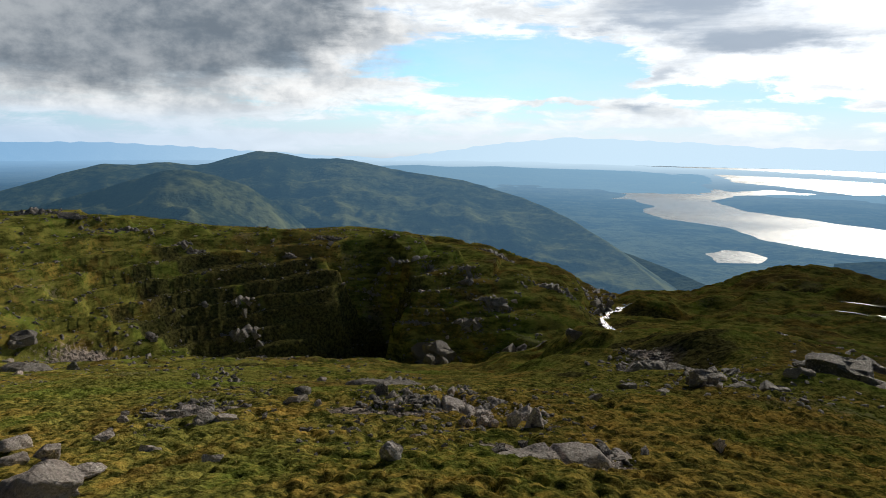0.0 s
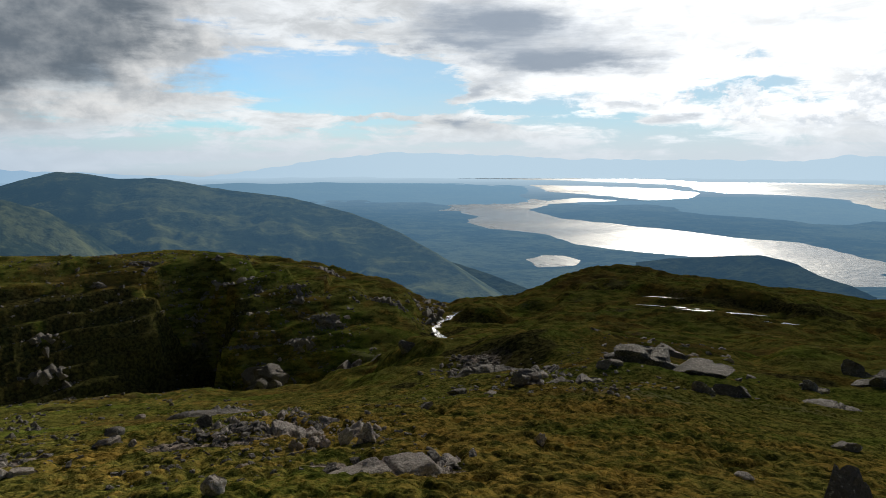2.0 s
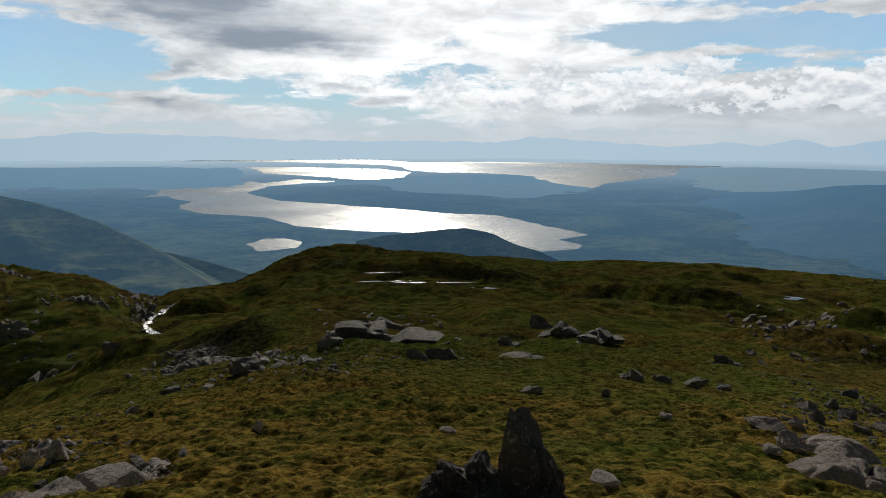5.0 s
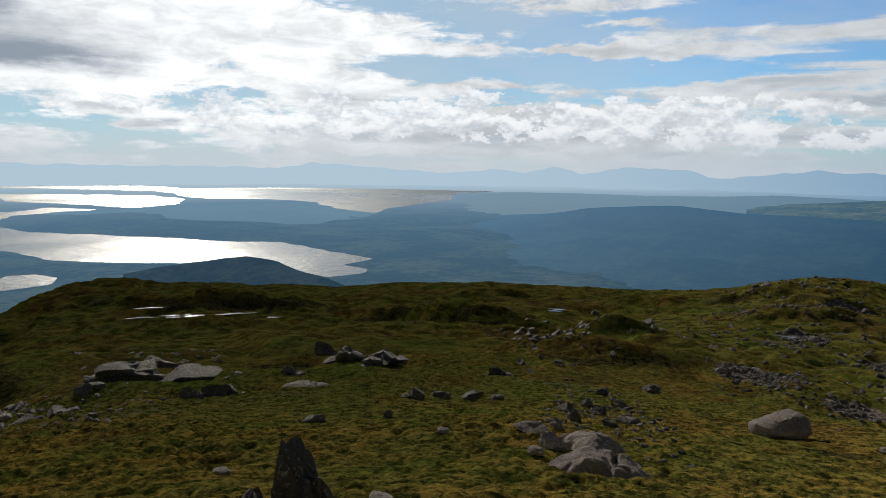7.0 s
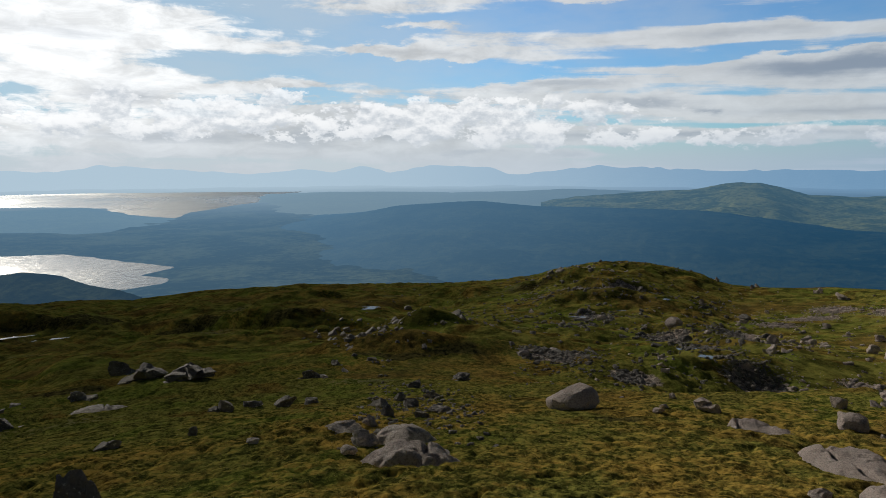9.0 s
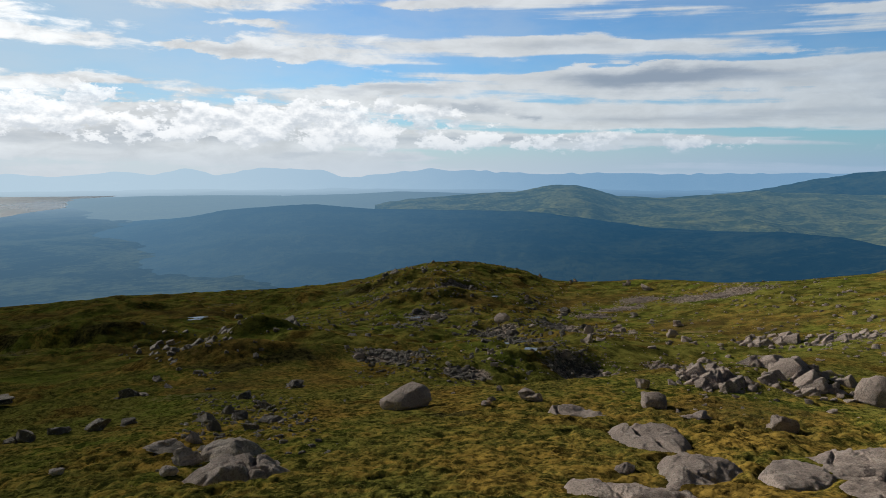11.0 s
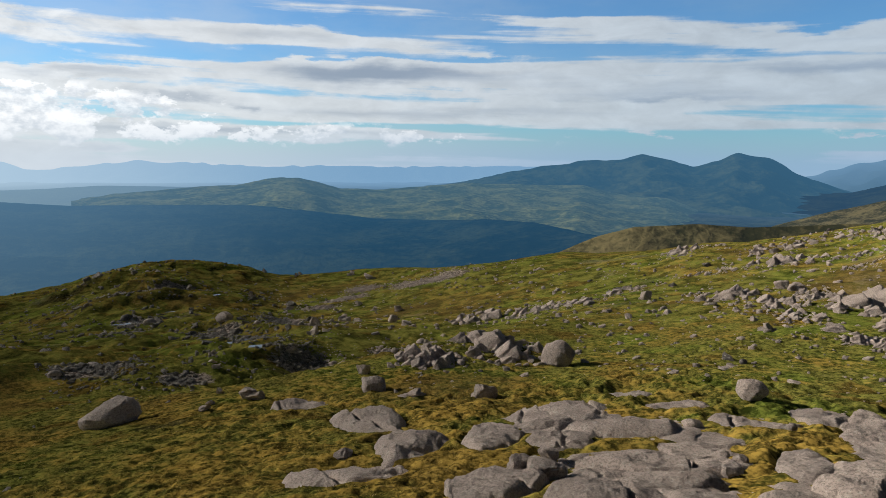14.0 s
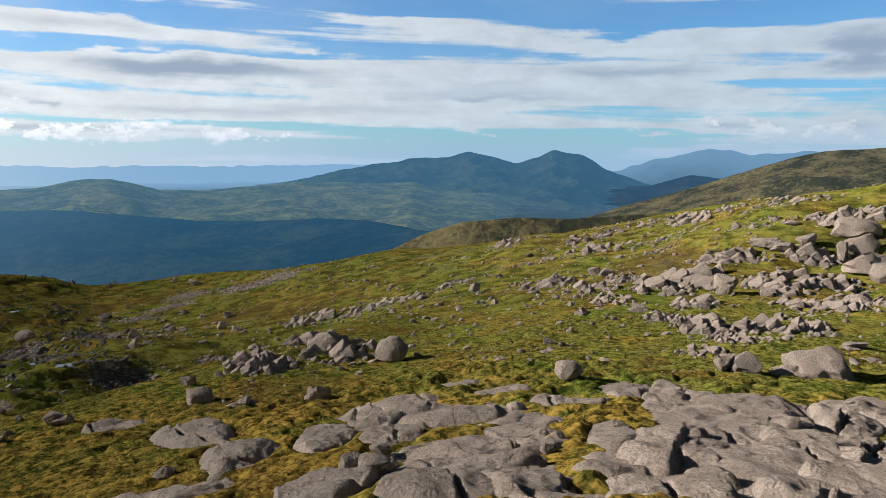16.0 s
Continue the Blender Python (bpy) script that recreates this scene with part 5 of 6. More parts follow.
boulder(30.66, -35.97, 0.57, 0.46, 0.27, 348, 'block')
boulder(22.16, -30.77, 0.46, 0.37, 0.30, 349, 'round')
boulder(19.54, -31.24, 0.59, 0.47, 0.24, 350, 'round')
boulder(18.32, -31.83, 0.74, 0.59, 0.41, 351, 'block')
boulder(-0.77, 45.00, 2.91, 2.33, 2.13, 400, 'block')
boulder(-0.96, 43.58, 1.10, 0.88, 1.17, 401, 'block')
boulder(-11.72, 43.41, 0.96, 0.77, 0.98, 402, 'block')
boulder(-0.89, 10.07, 0.22, 0.18, 0.20, 403, 'block')
boulder(-11.59, 52.44, 0.76, 0.61, 0.54, 404, 'block')
boulder(1.83, 52.23, 1.23, 0.98, 0.72, 405, 'block')
boulder(-9.12, 56.18, 0.94, 0.76, 0.52, 406, 'block')
boulder(-4.08, 57.87, 0.96, 0.77, 0.42, 407, 'block')
boulder(4.20, 50.54, 1.50, 1.20, 0.42, 408, 'round')
boulder(-1.19, 48.65, 0.54, 0.43, 0.45, 409, 'block')
boulder(-13.45, 45.74, 0.40, 0.32, 0.53, 410, 'block')
boulder(-21.23, 33.95, 1.51, 1.21, 0.92, 411, 'round')
boulder(-25.74, 47.90, 1.80, 1.44, 0.59, 412, 'block')
boulder(-17.50, 40.37, 0.74, 0.59, 0.61, 413, 'block')
boulder(-11.97, 43.35, 1.16, 0.92, 0.76, 414, 'block')
boulder(-11.89, 52.46, 0.90, 0.72, 0.49, 415, 'block')
boulder(-16.02, 45.15, 0.64, 0.52, 0.44, 416, 'block')
boulder(-1.03, 43.90, 1.07, 0.85, 0.88, 417, 'block')
boulder(1.88, 52.41, 1.01, 0.81, 0.58, 418, 'block')
boulder(5.50, 28.02, 0.74, 0.59, 0.49, 419, 'round')
boulder(-14.87, 26.97, 0.53, 0.42, 0.44, 420, 'block')
boulder(7.26, -1.20, 0.20, 0.16, 0.11, 11, 'round')
boulder(14.23, -2.74, 0.29, 0.23, 0.22, 13, 'block')
boulder(52.61, -9.65, 0.71, 0.57, 0.45, 31, 'block')
boulder(45.84, -11.26, 0.71, 0.57, 0.47, 33, 'block')
boulder(68.71, -13.73, 1.27, 1.01, 0.69, 41, 'block')
boulder(72.01, -12.25, 0.60, 0.48, 0.48, 42, 'block')
boulder(12.79, 1.88, 0.98, 0.79, 0.39, 50, 'round')
boulder(13.00, -0.37, 0.35, 0.28, 0.22, 52, 'block')
boulder(14.46, 0.13, 0.15, 0.12, 0.12, 53, 'block')
boulder(58.35, 2.94, 0.67, 0.54, 0.67, 54, 'block')
boulder(34.80, -4.10, 0.76, 0.61, 0.53, 55, 'block')
boulder(38.27, 4.82, 0.58, 0.46, 0.32, 57, 'block')
boulder(54.68, 9.78, 0.74, 0.59, 0.46, 58, 'block')
boulder(59.61, -1.87, 0.59, 0.47, 0.69, 60, 'block')
boulder(77.04, -3.69, 0.64, 0.51, 0.57, 61, 'block')
boulder(74.96, -7.03, 0.50, 0.40, 0.56, 62, 'block')
boulder(18.26, 5.75, 0.48, 0.39, 0.23, 65, 'block')
boulder(59.62, 25.66, 0.75, 0.61, 0.49, 66, 'block')
boulder(54.23, -4.41, 0.90, 0.73, 0.40, 67, 'block')
boulder(24.60, 0.42, 0.30, 0.23, 0.17, 68, 'block')
boulder(3.33, 3.53, 0.41, 0.33, 0.62, 74, 'spike')
boulder(3.41, 3.42, 0.50, 0.34, 0.41, 75, 'spike')
boulder(3.17, 3.62, 0.38, 0.28, 0.27, 76, 'spike')
boulder(3.47, 3.32, 0.20, 0.16, 0.30, 77, 'spike')
boulder(3.18, 3.64, 0.37, 0.29, 0.31, 76, 'spike')
boulder(3.06, 3.77, 0.45, 0.36, 0.25, 77, 'spike')
boulder(2.90, 3.86, 0.29, 0.23, 0.16, 78, 'spike')
boulder(3.48, 3.36, 0.25, 0.20, 0.27, 79, 'spike')
boulder(9.97, 17.31, 2.13, 1.70, 0.79, 80, 'block')
boulder(10.82, 15.81, 2.04, 1.63, 0.66, 81, 'block')
boulder(9.97, 13.01, 1.09, 0.87, 0.44, 82, 'block')
boulder(12.61, 20.18, 1.58, 1.26, 0.59, 83, 'block')
boulder(9.13, 12.98, 0.53, 0.43, 0.35, 84, 'block')
boulder(14.13, 22.60, 0.80, 0.64, 0.36, 85, 'block')
boulder(5.01, 13.23, 0.59, 0.47, 0.40, 86, 'block')
boulder(6.15, 14.14, 0.77, 0.62, 0.26, 87, 'block')
boulder(6.65, 13.68, 0.89, 0.71, 0.28, 88, 'block')
boulder(8.27, 15.92, 0.42, 0.34, 0.21, 89, 'block')
boulder(16.74, 15.44, 1.58, 1.27, 0.64, 90, 'block')
boulder(16.94, 14.07, 1.46, 1.17, 0.62, 91, 'block')
boulder(18.22, 17.72, 1.16, 0.93, 0.63, 92, 'block')
boulder(14.07, 15.16, 0.76, 0.61, 0.45, 93, 'block')
boulder(11.44, 8.68, 0.51, 0.41, 0.31, 94, 'block')
boulder(7.79, 7.86, 0.37, 0.30, 0.17, 95, 'block')
boulder(8.69, 7.09, 0.15, 0.12, 0.15, 96, 'block')
boulder(12.11, 7.61, 0.41, 0.33, 0.22, 97, 'block')
boulder(17.07, 9.77, 0.92, 0.74, 0.39, 98, 'block')
boulder(20.10, 10.74, 0.57, 0.46, 0.27, 99, 'block')
boulder(12.22, 8.46, 0.40, 0.32, 0.13, 100, 'block')
boulder(12.65, 7.32, 0.32, 0.26, 0.11, 101, 'block')
boulder(8.55, 4.44, 0.57, 0.45, 0.24, 102, 'block')
boulder(7.67, 3.69, 0.33, 0.26, 0.17, 103, 'block')
boulder(7.19, 3.65, 0.21, 0.16, 0.10, 104, 'round')
boulder(9.00, 4.24, 0.22, 0.18, 0.17, 105, 'block')
boulder(10.40, 4.58, 0.23, 0.18, 0.17, 106, 'block')
boulder(11.60, 4.64, 0.27, 0.22, 0.15, 107, 'block')
boulder(11.52, 5.21, 0.32, 0.26, 0.17, 108, 'block')
boulder(10.34, 3.95, 0.21, 0.17, 0.11, 109, 'block')
boulder(11.20, 3.94, 0.40, 0.32, 0.12, 110, 'block')
boulder(19.01, 6.04, 0.53, 0.43, 0.24, 111, 'block')
boulder(12.56, 5.26, 0.23, 0.18, 0.16, 112, 'block')
boulder(13.35, 4.88, 0.36, 0.29, 0.14, 113, 'block')
boulder(15.10, 5.96, 0.36, 0.28, 0.14, 114, 'block')
boulder(3.04, 7.50, 0.12, 0.10, 0.12, 115, 'block')
boulder(4.54, 5.87, 0.19, 0.15, 0.05, 116, 'round')
boulder(7.56, 5.21, 0.16, 0.12, 0.06, 117, 'round')
boulder(2.52, 11.15, 0.17, 0.14, 0.10, 118, 'block')
boulder(1.36, 6.81, 0.35, 0.28, 0.13, 119, 'block')
boulder(1.75, 6.84, 0.24, 0.19, 0.12, 120, 'block')
boulder(4.21, 3.46, 0.23, 0.19, 0.08, 121, 'round')
boulder(17.98, 35.75, 0.74, 0.59, 0.27, 122, 'block')
boulder(-0.41, 5.79, 0.20, 0.16, 0.15, 124, 'block')
boulder(-2.85, 8.30, 0.38, 0.31, 0.19, 125, 'block')
boulder(-3.58, 9.07, 0.25, 0.20, 0.12, 126, 'block')
boulder(-3.49, 9.34, 0.22, 0.18, 0.13, 127, 'block')
boulder(-2.62, 8.31, 0.29, 0.24, 0.10, 128, 'block')
boulder(-2.07, 9.73, 0.37, 0.29, 0.12, 129, 'block')
boulder(-2.14, 10.48, 0.27, 0.22, 0.14, 130, 'round')
boulder(-1.68, 9.29, 0.11, 0.09, 0.10, 131, 'block')
boulder(0.87, 8.11, 0.19, 0.15, 0.18, 132, 'block')
boulder(1.09, 7.99, 0.25, 0.20, 0.22, 133, 'block')
boulder(0.79, 9.60, 0.29, 0.23, 0.10, 134, 'block')
boulder(0.33, 8.11, 0.10, 0.08, 0.12, 135, 'block')
boulder(0.25, 8.03, 0.10, 0.08, 0.12, 136, 'block')
boulder(0.58, 8.82, 0.22, 0.18, 0.09, 137, 'block')
boulder(5.28, 13.64, 0.69, 0.55, 0.37, 140, 'block')
boulder(7.39, 14.74, 0.42, 0.33, 0.19, 142, 'block')
boulder(8.60, 15.94, 0.43, 0.34, 0.15, 143, 'block')
boulder(2.31, 10.29, 0.23, 0.18, 0.11, 144, 'block')
boulder(3.65, 13.31, 0.42, 0.33, 0.14, 145, 'block')
boulder(3.08, 7.52, 0.11, 0.09, 0.12, 146, 'block')
boulder(1.55, 6.46, 0.17, 0.14, 0.10, 147, 'block')
boulder(1.78, 6.75, 0.12, 0.10, 0.10, 148, 'block')
boulder(-3.07, 5.23, 0.66, 0.53, 0.26, 149, 'round')
boulder(-3.87, 6.75, 0.24, 0.19, 0.18, 150, 'block')
boulder(-4.23, 6.74, 0.30, 0.24, 0.12, 151, 'round')
boulder(-4.59, 7.34, 0.36, 0.29, 0.15, 152, 'round')
boulder(-3.09, 5.98, 0.34, 0.27, 0.08, 153, 'round')
boulder(-3.75, 7.61, 0.24, 0.20, 0.11, 154, 'block')
boulder(-2.87, 6.77, 0.21, 0.17, 0.09, 155, 'block')
boulder(-2.08, 6.29, 0.19, 0.15, 0.07, 156, 'block')
boulder(-4.03, 8.66, 0.16, 0.13, 0.11, 157, 'block')
boulder(-15.84, 36.18, 0.86, 0.68, 0.26, 158, 'block')
boulder(-17.62, 34.04, 0.58, 0.46, 0.26, 162, 'block')
boulder(13.90, 56.70, 0.98, 0.78, 0.78, 167, 'block')
boulder(44.59, -7.34, 0.68, 0.54, 0.38, 171, 'block')
boulder(12.85, -0.49, 0.37, 0.29, 0.17, 173, 'block')
boulder(19.53, -3.70, 0.43, 0.35, 0.20, 175, 'block')
boulder(76.47, -7.56, 0.51, 0.40, 0.51, 178, 'block')
boulder(72.34, -12.65, 0.73, 0.58, 0.61, 179, 'block')
boulder(12.26, 0.35, 0.21, 0.17, 0.10, 181, 'block')
boulder(46.98, 0.34, 0.71, 0.56, 0.35, 182, 'block')
boulder(45.07, -7.26, 0.69, 0.54, 0.42, 185, 'block')
boulder(27.48, 0.59, 0.46, 0.37, 0.27, 200, 'block')
boulder(12.84, 0.27, 0.17, 0.14, 0.09, 205, 'block')

# outcrops of split rock
outcrop(4.9, 62.8, 2.61, 0.80, -4, 6, 0.75, 300)
outcrop(2.0, 53.9, 1.44, 0.80, -2, 6, 0.49, 301)
outcrop(-4.1, 54.0, 4.07, 1.22, 4, 6, 0.61, 302)
outcrop(-6.3, 54.3, 4.10, 1.23, 6, 6, 0.41, 303)
outcrop(3.9, 50.5, 2.12, 0.80, -4, 6, 0.76, 304)
outcrop(1.9, 48.1, 1.62, 0.80, -2, 6, 0.73, 305)
outcrop(-1.8, 48.1, 2.02, 0.80, 2, 6, 0.44, 306)
outcrop(9.1, 55.2, 2.80, 0.84, -9, 6, 0.63, 307)
outcrop(-1.1, 54.0, 1.35, 0.80, 1, 6, 0.40, 308)
outcrop(-14.0, 46.7, 2.44, 0.80, 16, 6, 0.48, 309)
outcrop(-13.2, 44.8, 2.36, 0.80, 16, 6, 1.06, 310)
outcrop(-18.2, 49.6, 1.75, 0.80, 20, 6, 0.51, 311)
outcrop(-1.5, 19.4, 1.50, 0.80, 4, 6, 0.35, 312)
outcrop(6.1, 45.1, 3.50, 1.05, -7, 6, 1.40, 313)
outcrop(-23.2, 48.7, 4.90, 1.47, 25, 6, 0.60, 314)
outcrop(-28.4, 48.2, 2.30, 0.80, 30, 6, 0.83, 315)
outcrop(-9.5, 56.6, 1.90, 0.80, 9, 6, 0.43, 316)
outcrop(24.6, -20.9, 2.80, 4.36, -130, 8, 0.74, 200)
outcrop(19.9, -18.8, 2.04, 3.42, -133, 8, 0.54, 201)
outcrop(16.7, -16.7, 1.22, 2.68, -135, 8, 0.50, 202)
outcrop(21.6, -22.5, 1.55, 2.69, -136, 8, 0.51, 203)
outcrop(18.1, -20.8, 1.87, 3.84, -138, 8, 0.76, 204)
outcrop(18.0, -22.6, 1.60, 4.07, -141, 8, 1.18, 205)
outcrop(19.4, -26.6, 2.44, 1.91, -143, 8, 0.80, 206)
outcrop(14.4, -18.1, 1.19, 2.59, -141, 8, 0.55, 207)
outcrop(12.8, -15.1, 1.19, 1.80, -139, 8, 0.42, 208)
outcrop(11.2, -14.9, 1.71, 2.54, -142, 8, 0.58, 209)
outcrop(9.7, -13.8, 1.04, 1.40, -144, 8, 0.32, 210)
outcrop(9.1, -11.8, 0.77, 1.09, -142, 8, 0.27, 211)
outcrop(15.1, -23.4, 1.38, 3.03, -147, 8, 0.82, 212)
outcrop(16.0, -23.4, 0.80, 1.54, -145, 8, 0.46, 213)
outcrop(15.1, -26.0, 2.66, 2.34, -149, 8, 0.93, 214)
outcrop(17.0, -28.8, 1.65, 1.25, -149, 8, 0.84, 215)
outcrop(12.0, -20.8, 2.03, 3.00, -150, 8, 0.54, 216)
outcrop(10.2, -16.4, 1.64, 2.86, -148, 8, 0.65, 217)
outcrop(42.1, -31.3, 2.76, 5.18, -126, 8, 0.76, 218)
outcrop(34.7, -32.7, 3.80, 3.49, -133, 8, 0.75, 219)
outcrop(30.9, -29.2, 4.55, 2.85, -133, 8, 0.70, 220)
outcrop(25.0, -28.5, 2.25, 1.17, -138, 8, 0.30, 221)
outcrop(32.7, -36.8, 5.73, 3.12, -138, 8, 0.65, 222)
outcrop(28.8, -37.1, 3.93, 6.44, -142, 8, 0.93, 223)
outcrop(21.0, -31.3, 2.53, 1.01, -146, 8, 0.45, 224)
outcrop(21.9, -34.9, 3.44, 2.34, -147, 8, 0.62, 225)
outcrop(18.8, -32.8, 1.30, 1.05, -150, 8, 0.65, 226)
outcrop(17.6, -33.6, 2.24, 1.39, -152, 8, 0.95, 227)
outcrop(26.9, -31.7, 3.48, 1.74, -139, 8, 0.41, 228)
outcrop(15.3, -4.4, 1.16, 2.42, -105, 8, 0.57, 229)
outcrop(16.7, -6.8, 1.99, 4.08, -112, 8, 0.91, 230)
outcrop(35.0, -13.6, 3.46, 3.12, -111, 8, 0.79, 231)
outcrop(33.2, -15.9, 2.61, 4.02, -115, 8, 0.61, 232)
outcrop(32.8, -20.8, 1.77, 3.01, -122, 8, 0.49, 233)
outcrop(30.3, -16.5, 2.01, 3.79, -118, 8, 0.45, 234)
outcrop(32.0, -26.0, 3.40, 1.80, -129, 8, 0.41, 235)
outcrop(11.6, -22.7, 1.44, 3.70, -152, 8, 0.67, 236)
outcrop(-0.1, 10.5, 1.0, 2.0, 1, 8, 0.16, 0)
outcrop(0.5, 9.0, 0.8, 1.1, -3, 8, 0.14, 1)
outcrop(-0.7, 9.6, 0.7, 1.1, 4, 6, 0.15, 2)
outcrop(1.6, 6.5, 0.3, 0.6, -14, 5, 0.10, 3)
outcrop(1.1, 8.7, 0.5, 1.0, -7, 6, 0.16, 4)
outcrop(13.39, 59.03, 3.08, 10.79, -13, 6, 0.95, 13)
outcrop(6.8, 16.7, 1.2, 1.9, -22, 6, 0.34, 21)
outcrop(40.3, 14.1, 4.3, 11.1, -71, 8, 0.93, 24)
outcrop(27.7, 11.8, 3.6, 6.4, -67, 8, 0.66, 25)
outcrop(58.3, 7.6, 4.87, 3.50, -83, 6, 0.55, 26)
outcrop(33.3, 16.9, 3.8, 14.7, -63, 12, 0.75, 51)
outcrop(28.4, 12.7, 3.1, 15.5, -66, 12, 0.68, 52)
outcrop(30.1, 13.4, 3.6, 14.9, -66, 8, 0.83, 53)
outcrop(70.2, 9.9, 9.41, 13.73, -82, 8, 0.80, 54)
outcrop(-16.51, 37.73, 4.13, 14.74, 24, 16, 0.47, 59)
outcrop(-6.22, 18.55, 1.29, 11.15, 19, 12, 0.28, 60)

# loose stones
scatter(21, -13, 20, 24, -122, 34, 0.28, 60)
scatter(32, -22, 26, 30, -125, 50, 0.48, 61)
scatter(14, -15, 14, 16, -137, 40, 0.24, 62)
scatter(48, 2, 22, 30, -88, 60, 0.50, 63)
scatter(27, -2, 10, 22, -94, 46, 0.20, 64)
scatter(-24, 50, 40, 14, 26, 46, 0.40, 65)
scatter(-9, 27, 14, 18, 18, 46, 0.20, 66)
scatter(-20, 38, 10, 12, 28, 40, 0.30, 67)
scatter(45.3, -15.2, 14.8, 44.8, -109, 26, 0.32, 0)
scatter(56.24, -18.29, 11.62, 20.23, -108, 22, 0.40, 1)
scatter(30.1, -21.0, 7.9, 26.3, -125, 20, 0.25, 2)
scatter(11.4, -10.6, 5.4, 7.3, -133, 16, 0.10, 3)
scatter(25.86, -34.68, 19.10, 22.53, -143, 34, 0.35, 4)
scatter(15.75, -5.03, 1.90, 9.07, -108, 10, 0.13, 5)
scatter(62.30, 5.62, 24.12, 31.87, -85, 40, 0.36, 6)
scatter(60.39, 20.23, 17.21, 39.09, -71, 16, 0.36, 7)
scatter(21.14, 3.07, 3.07, 14.87, -82, 6, 0.11, 8)
scatter(34.1, -2.5, 5.3, 27.3, -94, 26, 0.18, 9)
scatter(47.08, -4.04, 14.93, 58.17, -95, 40, 0.24, 10)
scatter(32.03, -2.09, 5.34, 28.36, -94, 22, 0.19, 11)
scatter(11.1, 4.2, 2.1, 7.2, -69, 20, 0.14, 12)
scatter(12.7, 5.1, 2.0, 7.7, -68, 22, 0.13, 13)
scatter(6.3, 15.8, 4.4, 10.6, -22, 14, 0.14, 14)
scatter(-18.3, 38.6, 14.3, 24.0, 25, 44, 0.24, 15)
scatter(-17.23, 31.59, 6.80, 35.97, 29, 24, 0.14, 16)
scatter(-3.4, 10.0, 1.9, 4.5, 19, 24, 0.11, 17)
scatter(-0.3, 9.3, 1.9, 3.8, 2, 30, 0.10, 18)
scatter(-7.4, 56.4, 18.3, 13.7, 7, 34, 0.42, 19)
scatter(0.19, 50.11, 13.78, 10.85, -0, 40, 0.40, 20)
scatter(14.4, 22.2, 4.7, 14.0, -33, 12, 0.30, 21)
scatter(6.2, 14.0, 2.8, 4.4, -24, 12, 0.18, 22)
scatter(15.2, -18.9, 10.2, 18.3, -141, 26, 0.20, 23)
scatter(26.4, -15.3, 8.8, 30.8, -120, 16, 0.22, 24)
scatter(35.38, -18.26, 14.94, 33.92, -117, 22, 0.26, 25)
scatter(0.2, 8.7, 3.5, 5.2, -1, 30, 0.10, 26)
scatter(6.8, 16.3, 6.4, 7.9, -23, 18, 0.15, 27)
scatter(33.6, -0.6, 4.0, 17.4, -91, 30, 0.33, 28)
scatter(25.50, 4.35, 2.69, 7.46, -80, 26, 0.23, 29)
scatter(46.8, 5.3, 2.7, 5.8, -84, 14, 0.47, 30)
scatter(42.3, 6.2, 2.3, 3.8, -82, 10, 0.36, 31)
scatter(28.19, -3.52, 1.90, 6.23, -97, 16, 0.16, 32)


def lay_gravel(name, g, mat, label):
    """All the small stones of one colour in one mesh."""
    z = rough_ground(g[:, 0], g[:, 1])
    small, faces = ball(1)
    small = np.sign(small) * np.abs(small) ** 0.6
    verts, tris = [], []
    for k, (x, y, s, turn, kind) in enumerate(g):
        a = radians(turn)
        p = small * (0.62 * s, 0.42 * s, 0.40 * s) * (1 + 0.5 * (LATTICES[int(kind) % 8][k % 256, :len(small)][:, None] - 0.5))
        verts.append(np.stack([x + math.cos(a) * p[:, 0] - math.sin(a) * p[:, 1], y + math.sin(a) * p[:, 0] + math.cos(a) * p[:, 1], z[k] + p[:, 2] + 0.3 * p[:, 0]], -1))
        tris += [[i + k * len(small) for i in f] for f in faces]
    me = bpy.data.meshes.new(name)
    me.from_pydata(np.concatenate(verts).tolist(), [], tris)
    me.materials.append(mat)
    tagged(new(name, me), label, "gravel", kind="stuff")


for k, (bx, by, w, d, turn, seed) in enumerate(BEDS):
    rng = np.random.RandomState(seed + 70)
    a = radians(turn)
    for i in range(int(min(520, 22 * w * d + 120))):
        u, v = rng.normal(0, 0.25, 2) * (w, d)
        GRAVEL.append((bx + math.cos(a) * u - math.sin(a) * v, by + math.sin(a) * u + math.cos(a) * v, rng.choice((0.05, 0.06, 0.08, 0.10, 0.14, 0.22)) * min(1.0, 0.35 + math.hypot(bx, by) / 40), rng.uniform(0, 360), i % 10))
STREWN = np.array(GRAVEL)
BRIGHT = (STREWN[:, 1] < 2) & ((STREWN[:, 0] < 15) | (STREWN[:, 1] < -4))
lay_gravel("gravel", STREWN[~BRIGHT], SHADEMID, "small grey stones and gravel among the grass")
lay_gravel("granite_gravel", STREWN[BRIGHT], GRANITE, "small pale granite stones strewn over the grass")


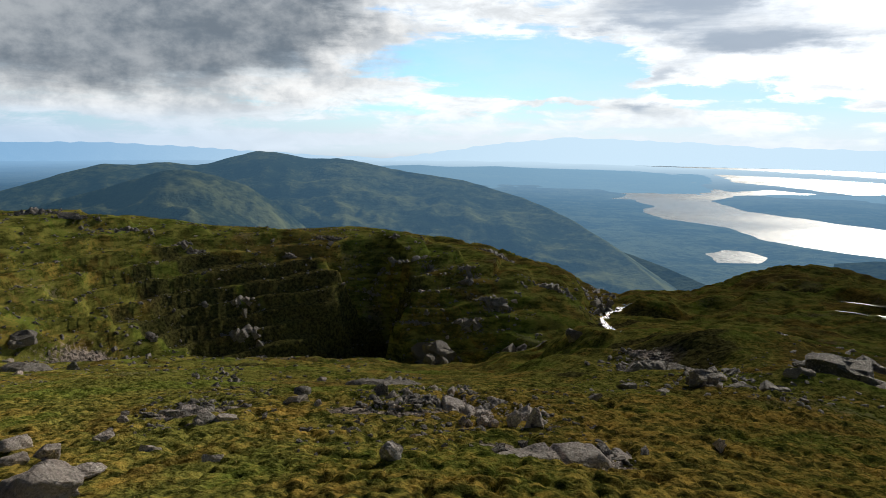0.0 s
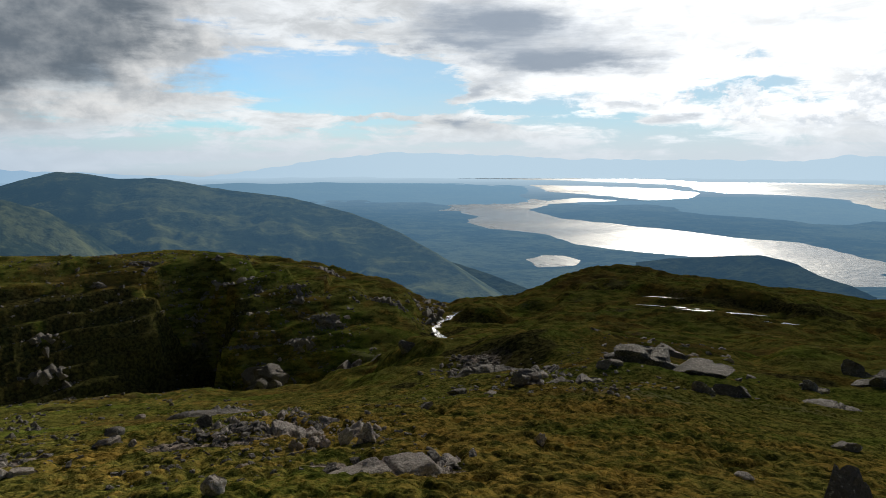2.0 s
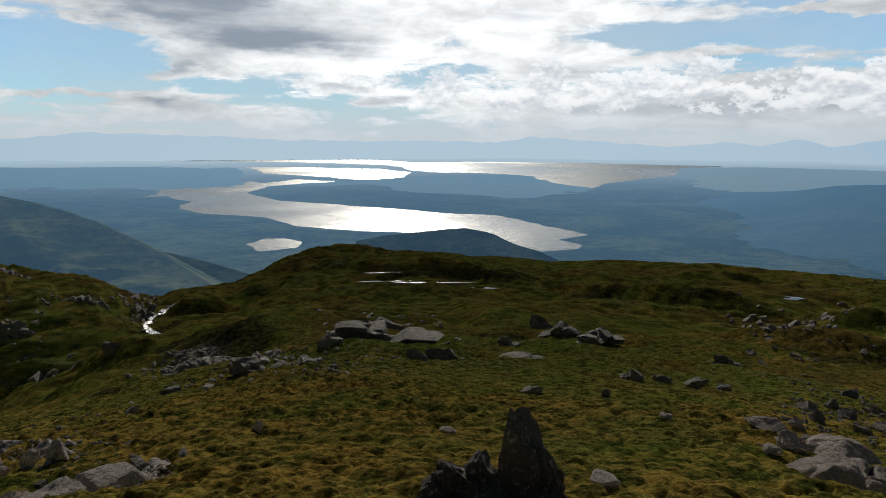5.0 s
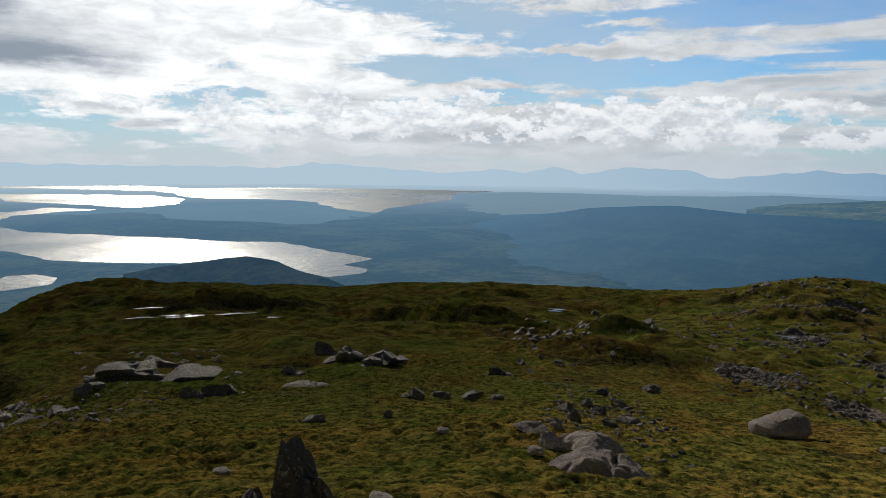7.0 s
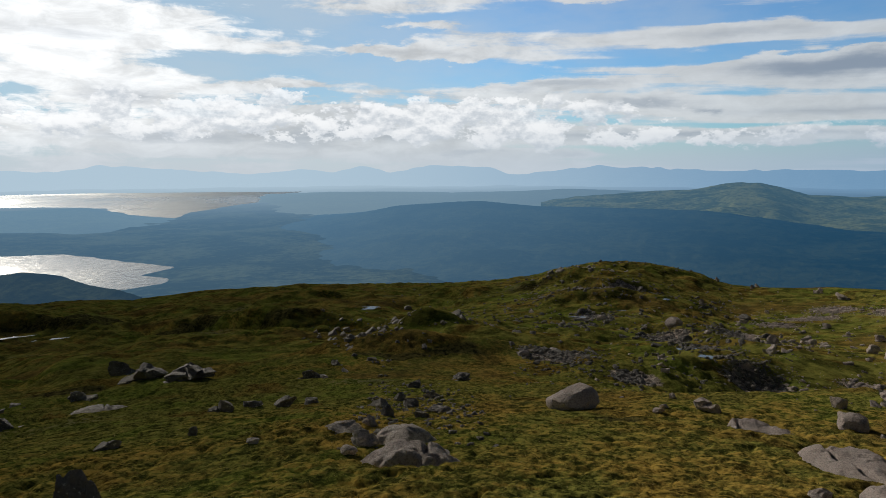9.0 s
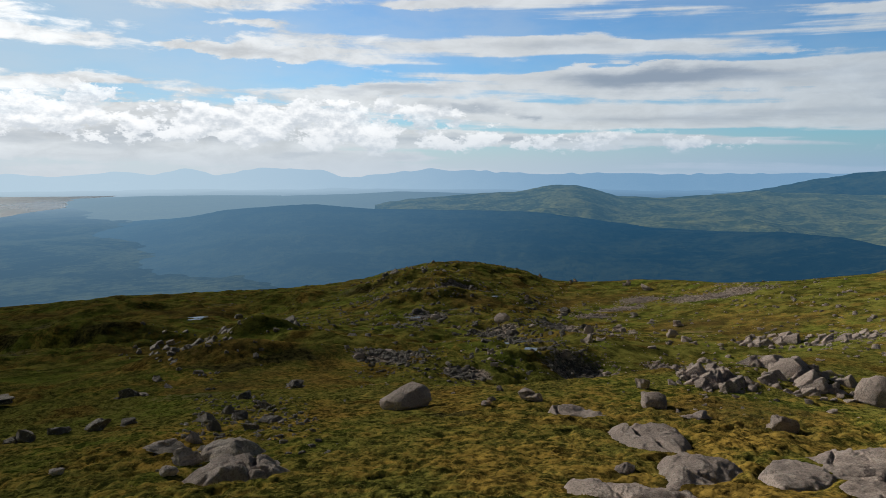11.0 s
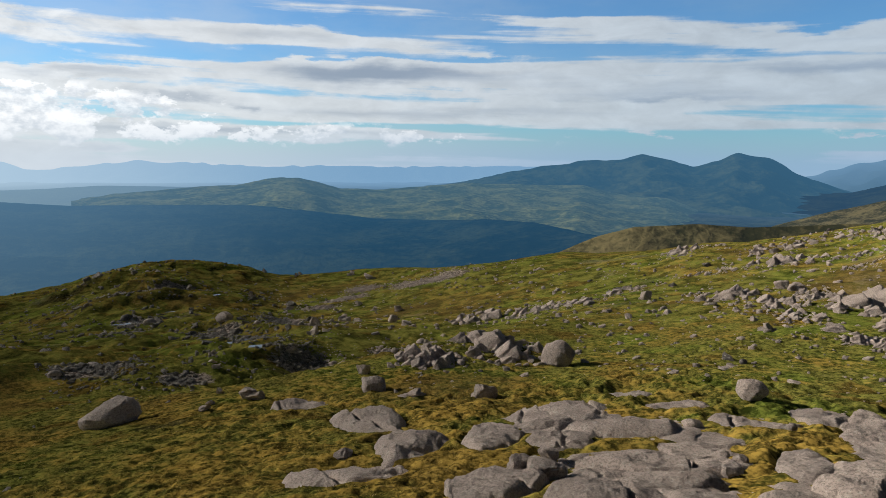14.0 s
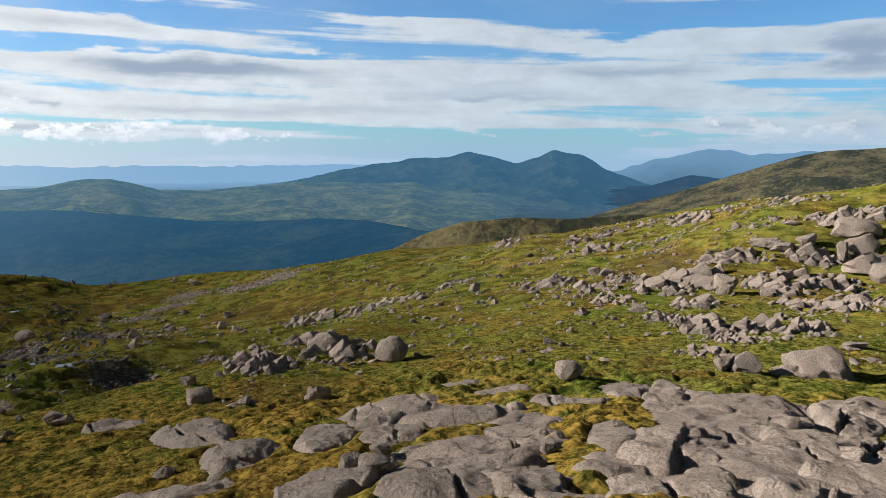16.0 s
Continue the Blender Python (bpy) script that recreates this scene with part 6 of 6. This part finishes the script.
# ---- water on the hill ----
def pool(x, y, w, d, turn, seed):
    rng = np.random.RandomState(seed + 40)
    ring, a = 36, radians(turn)
    t = np.linspace(0, 2 * np.pi, ring, endpoint=False)
    edge = 1 + 0.45 * fuzz(np.cos(t) * 2 + seed * 9, np.sin(t) * 2, 0.8, 1) + 0.32 * fuzz(np.cos(t) * 5 + seed, np.sin(t) * 5, 0.8, 2)
    rr = np.array([0.02, 0.4, 0.75, 1.0])[:, None]
    u, v = rr * edge * np.cos(t) * w / 2, rr * edge * np.sin(t) * d * 0.33
    px, py = x + math.cos(a) * u - math.sin(a) * v, y + math.sin(a) * u + math.cos(a) * v
    z = np.full(px.shape, np.percentile(rough_ground(px, py), 58))
    ob = sheet("water_pool", np.stack([px, py, z], -1).reshape(-1, 3), 4, ring, BURN, True)
    tagged(ob, "shallow pool of water shining among the moss", "water", kind="structure")


pool(30.8, 48.4, 3.8, 0.5, -32, 0)
pool(31.43, 42.20, 4.81, 0.58, -37, 1)
pool(33.92, 39.35, 2.13, 0.48, -41, 2)
pool(29.6, 44.1, 1.8, 0.4, -34, 3)
pool(13.3, 54.8, 0.7, 0.5, -14, 4)
pool(12.5, 49.7, 0.7, 0.6, -14, 5)
pool(10.2, 39.2, 0.9, 0.7, -15, 6)
pool(15.5, 56.8, 0.7, 0.4, -15, 7)
pool(49.44, 23.60, 1.85, 0.68, -65, 8)
pool(45.1, 17.8, 0.8, 0.7, -68, 9)
pool(47.4, 5.5, 2.4, 0.8, -83, 10)
pool(43.5, 6.8, 1.8, 0.5, -81, 11)
pool(56.6, 1.1, 1.0, 0.6, -89, 12)
pool(36.6, 0.4, 1.2, 1.0, -89, 13)
pool(31.35, -0.31, 1.33, 1.02, -91, 14)
pool(28.98, -1.41, 0.94, 0.82, -93, 15)
pool(51.0, 4.1, 1.3, 0.4, -85, 16)
pool(48.70, 23.17, 1.08, 0.68, -65, 17)
pool(44.6, 17.5, 0.4, 0.3, -69, 18)
pool(31.3, 49.4, 2.9, 0.4, -32, 19)
pool(12.31, 51.12, 0.49, 0.39, -14, 20)


def burn(points, width):
    """A small stream that runs down over stones from point to point."""
    p = np.array(points)
    n = 60
    t = np.linspace(0, len(p) - 1, n)
    x, y = np.interp(t, range(len(p)), p[:, 0]), np.interp(t, range(len(p)), p[:, 1])
    x, y = x + 0.35 * fuzz(t * 3, t * 0 + 1, 1.0, 1), y + 0.35 * fuzz(t * 3, t * 0 + 9, 1.0, 2)
    dx, dy = np.gradient(x), np.gradient(y)
    k = np.hypot(dx, dy)
    side = np.linspace(-0.5, 0.5, 5)[:, None] * 0.55 * width * (1 + 0.9 * fuzz(t * 5, t * 0, 1.0, 3))
    px, py = x - dy / k * side, y + dx / k * side
    z = np.broadcast_to(rough_ground(x, y), px.shape) * 0.5 + 0.5 * rough_ground(px, py) + 0.07
    ob = sheet("burn", np.stack([px, py, z], -1).reshape(-1, 3), 5, n, SKYWHITE)
    tagged(ob, "small white stream running down through the hollow", "stream", kind="structure")


burn([(16.0, 56.3), (15.1, 56.2), (13.4, 54.6), (12.7, 53.1), (11.9, 47.5), (9.5, 35.3)], 0.55)


# ---- grass ----
def grass(name, r0, r1, count, length, width, per, seed):
    """Tufts of blades over the turf, all in one mesh."""
    rng = np.random.RandomState(seed)
    r = np.sqrt(rng.uniform(r0 ** 2, r1 ** 2, count))
    az = np.radians(rng.uniform(-40, 160, count))
    x, y = r * np.sin(az), r * np.cos(az)
    keep = (bare(x, y) < 0.25) & (soil(x, y) < 0.4) & (rng.uniform(0, 1, count) < np.clip((r1 - r) / (0.45 * r1), 0, 1))
    x, y = x[keep], y[keep]
    x, y = np.repeat(x, per), np.repeat(y, per)
    x, y = x + rng.normal(0, length * 0.35, len(x)), y + rng.normal(0, length * 0.35, len(x))
    z = rough_ground(x, y) - 0.01
    turn, lean = rng.uniform(0, 2 * np.pi, len(x)), rng.uniform(0.5, 1.3, len(x))
    tall = length * rng.uniform(0.5, 1.3, len(x))
    wx, wy = np.cos(turn) * width, np.sin(turn) * width
    tx, ty = -np.sin(turn) * tall * np.sin(lean), np.cos(turn) * tall * np.sin(lean)
    pts = np.stack([np.stack([x - wx, y - wy, z], -1), np.stack([x + wx, y + wy, z], -1),
                    np.stack([x + tx, y + ty, z + tall * np.cos(lean)], -1)], 1).reshape(-1, 3)
    me = bpy.data.meshes.new(name)
    me.vertices.add(len(pts))
    me.vertices.foreach_set("co", pts.astype(np.float32).ravel())
    me.loops.add(len(pts))
    me.loops.foreach_set("vertex_index", np.arange(len(pts), dtype=np.int32))
    me.polygons.add(len(pts) // 3)
    me.polygons.foreach_set("loop_start", np.arange(0, len(pts), 3, dtype=np.int32))
    me.update(calc_edges=True)
    me.materials.append(BLADE)
    tagged(new(name, me), "short yellow-green mountain grass and moss tufts", "grass", kind="stuff")


grass("grass_near", 2.6, 9.0, 90000, 0.018, 0.0035, 4, 1)
grass("grass_middle", 5.0, 20.0, 90000, 0.026, 0.006, 4, 2)
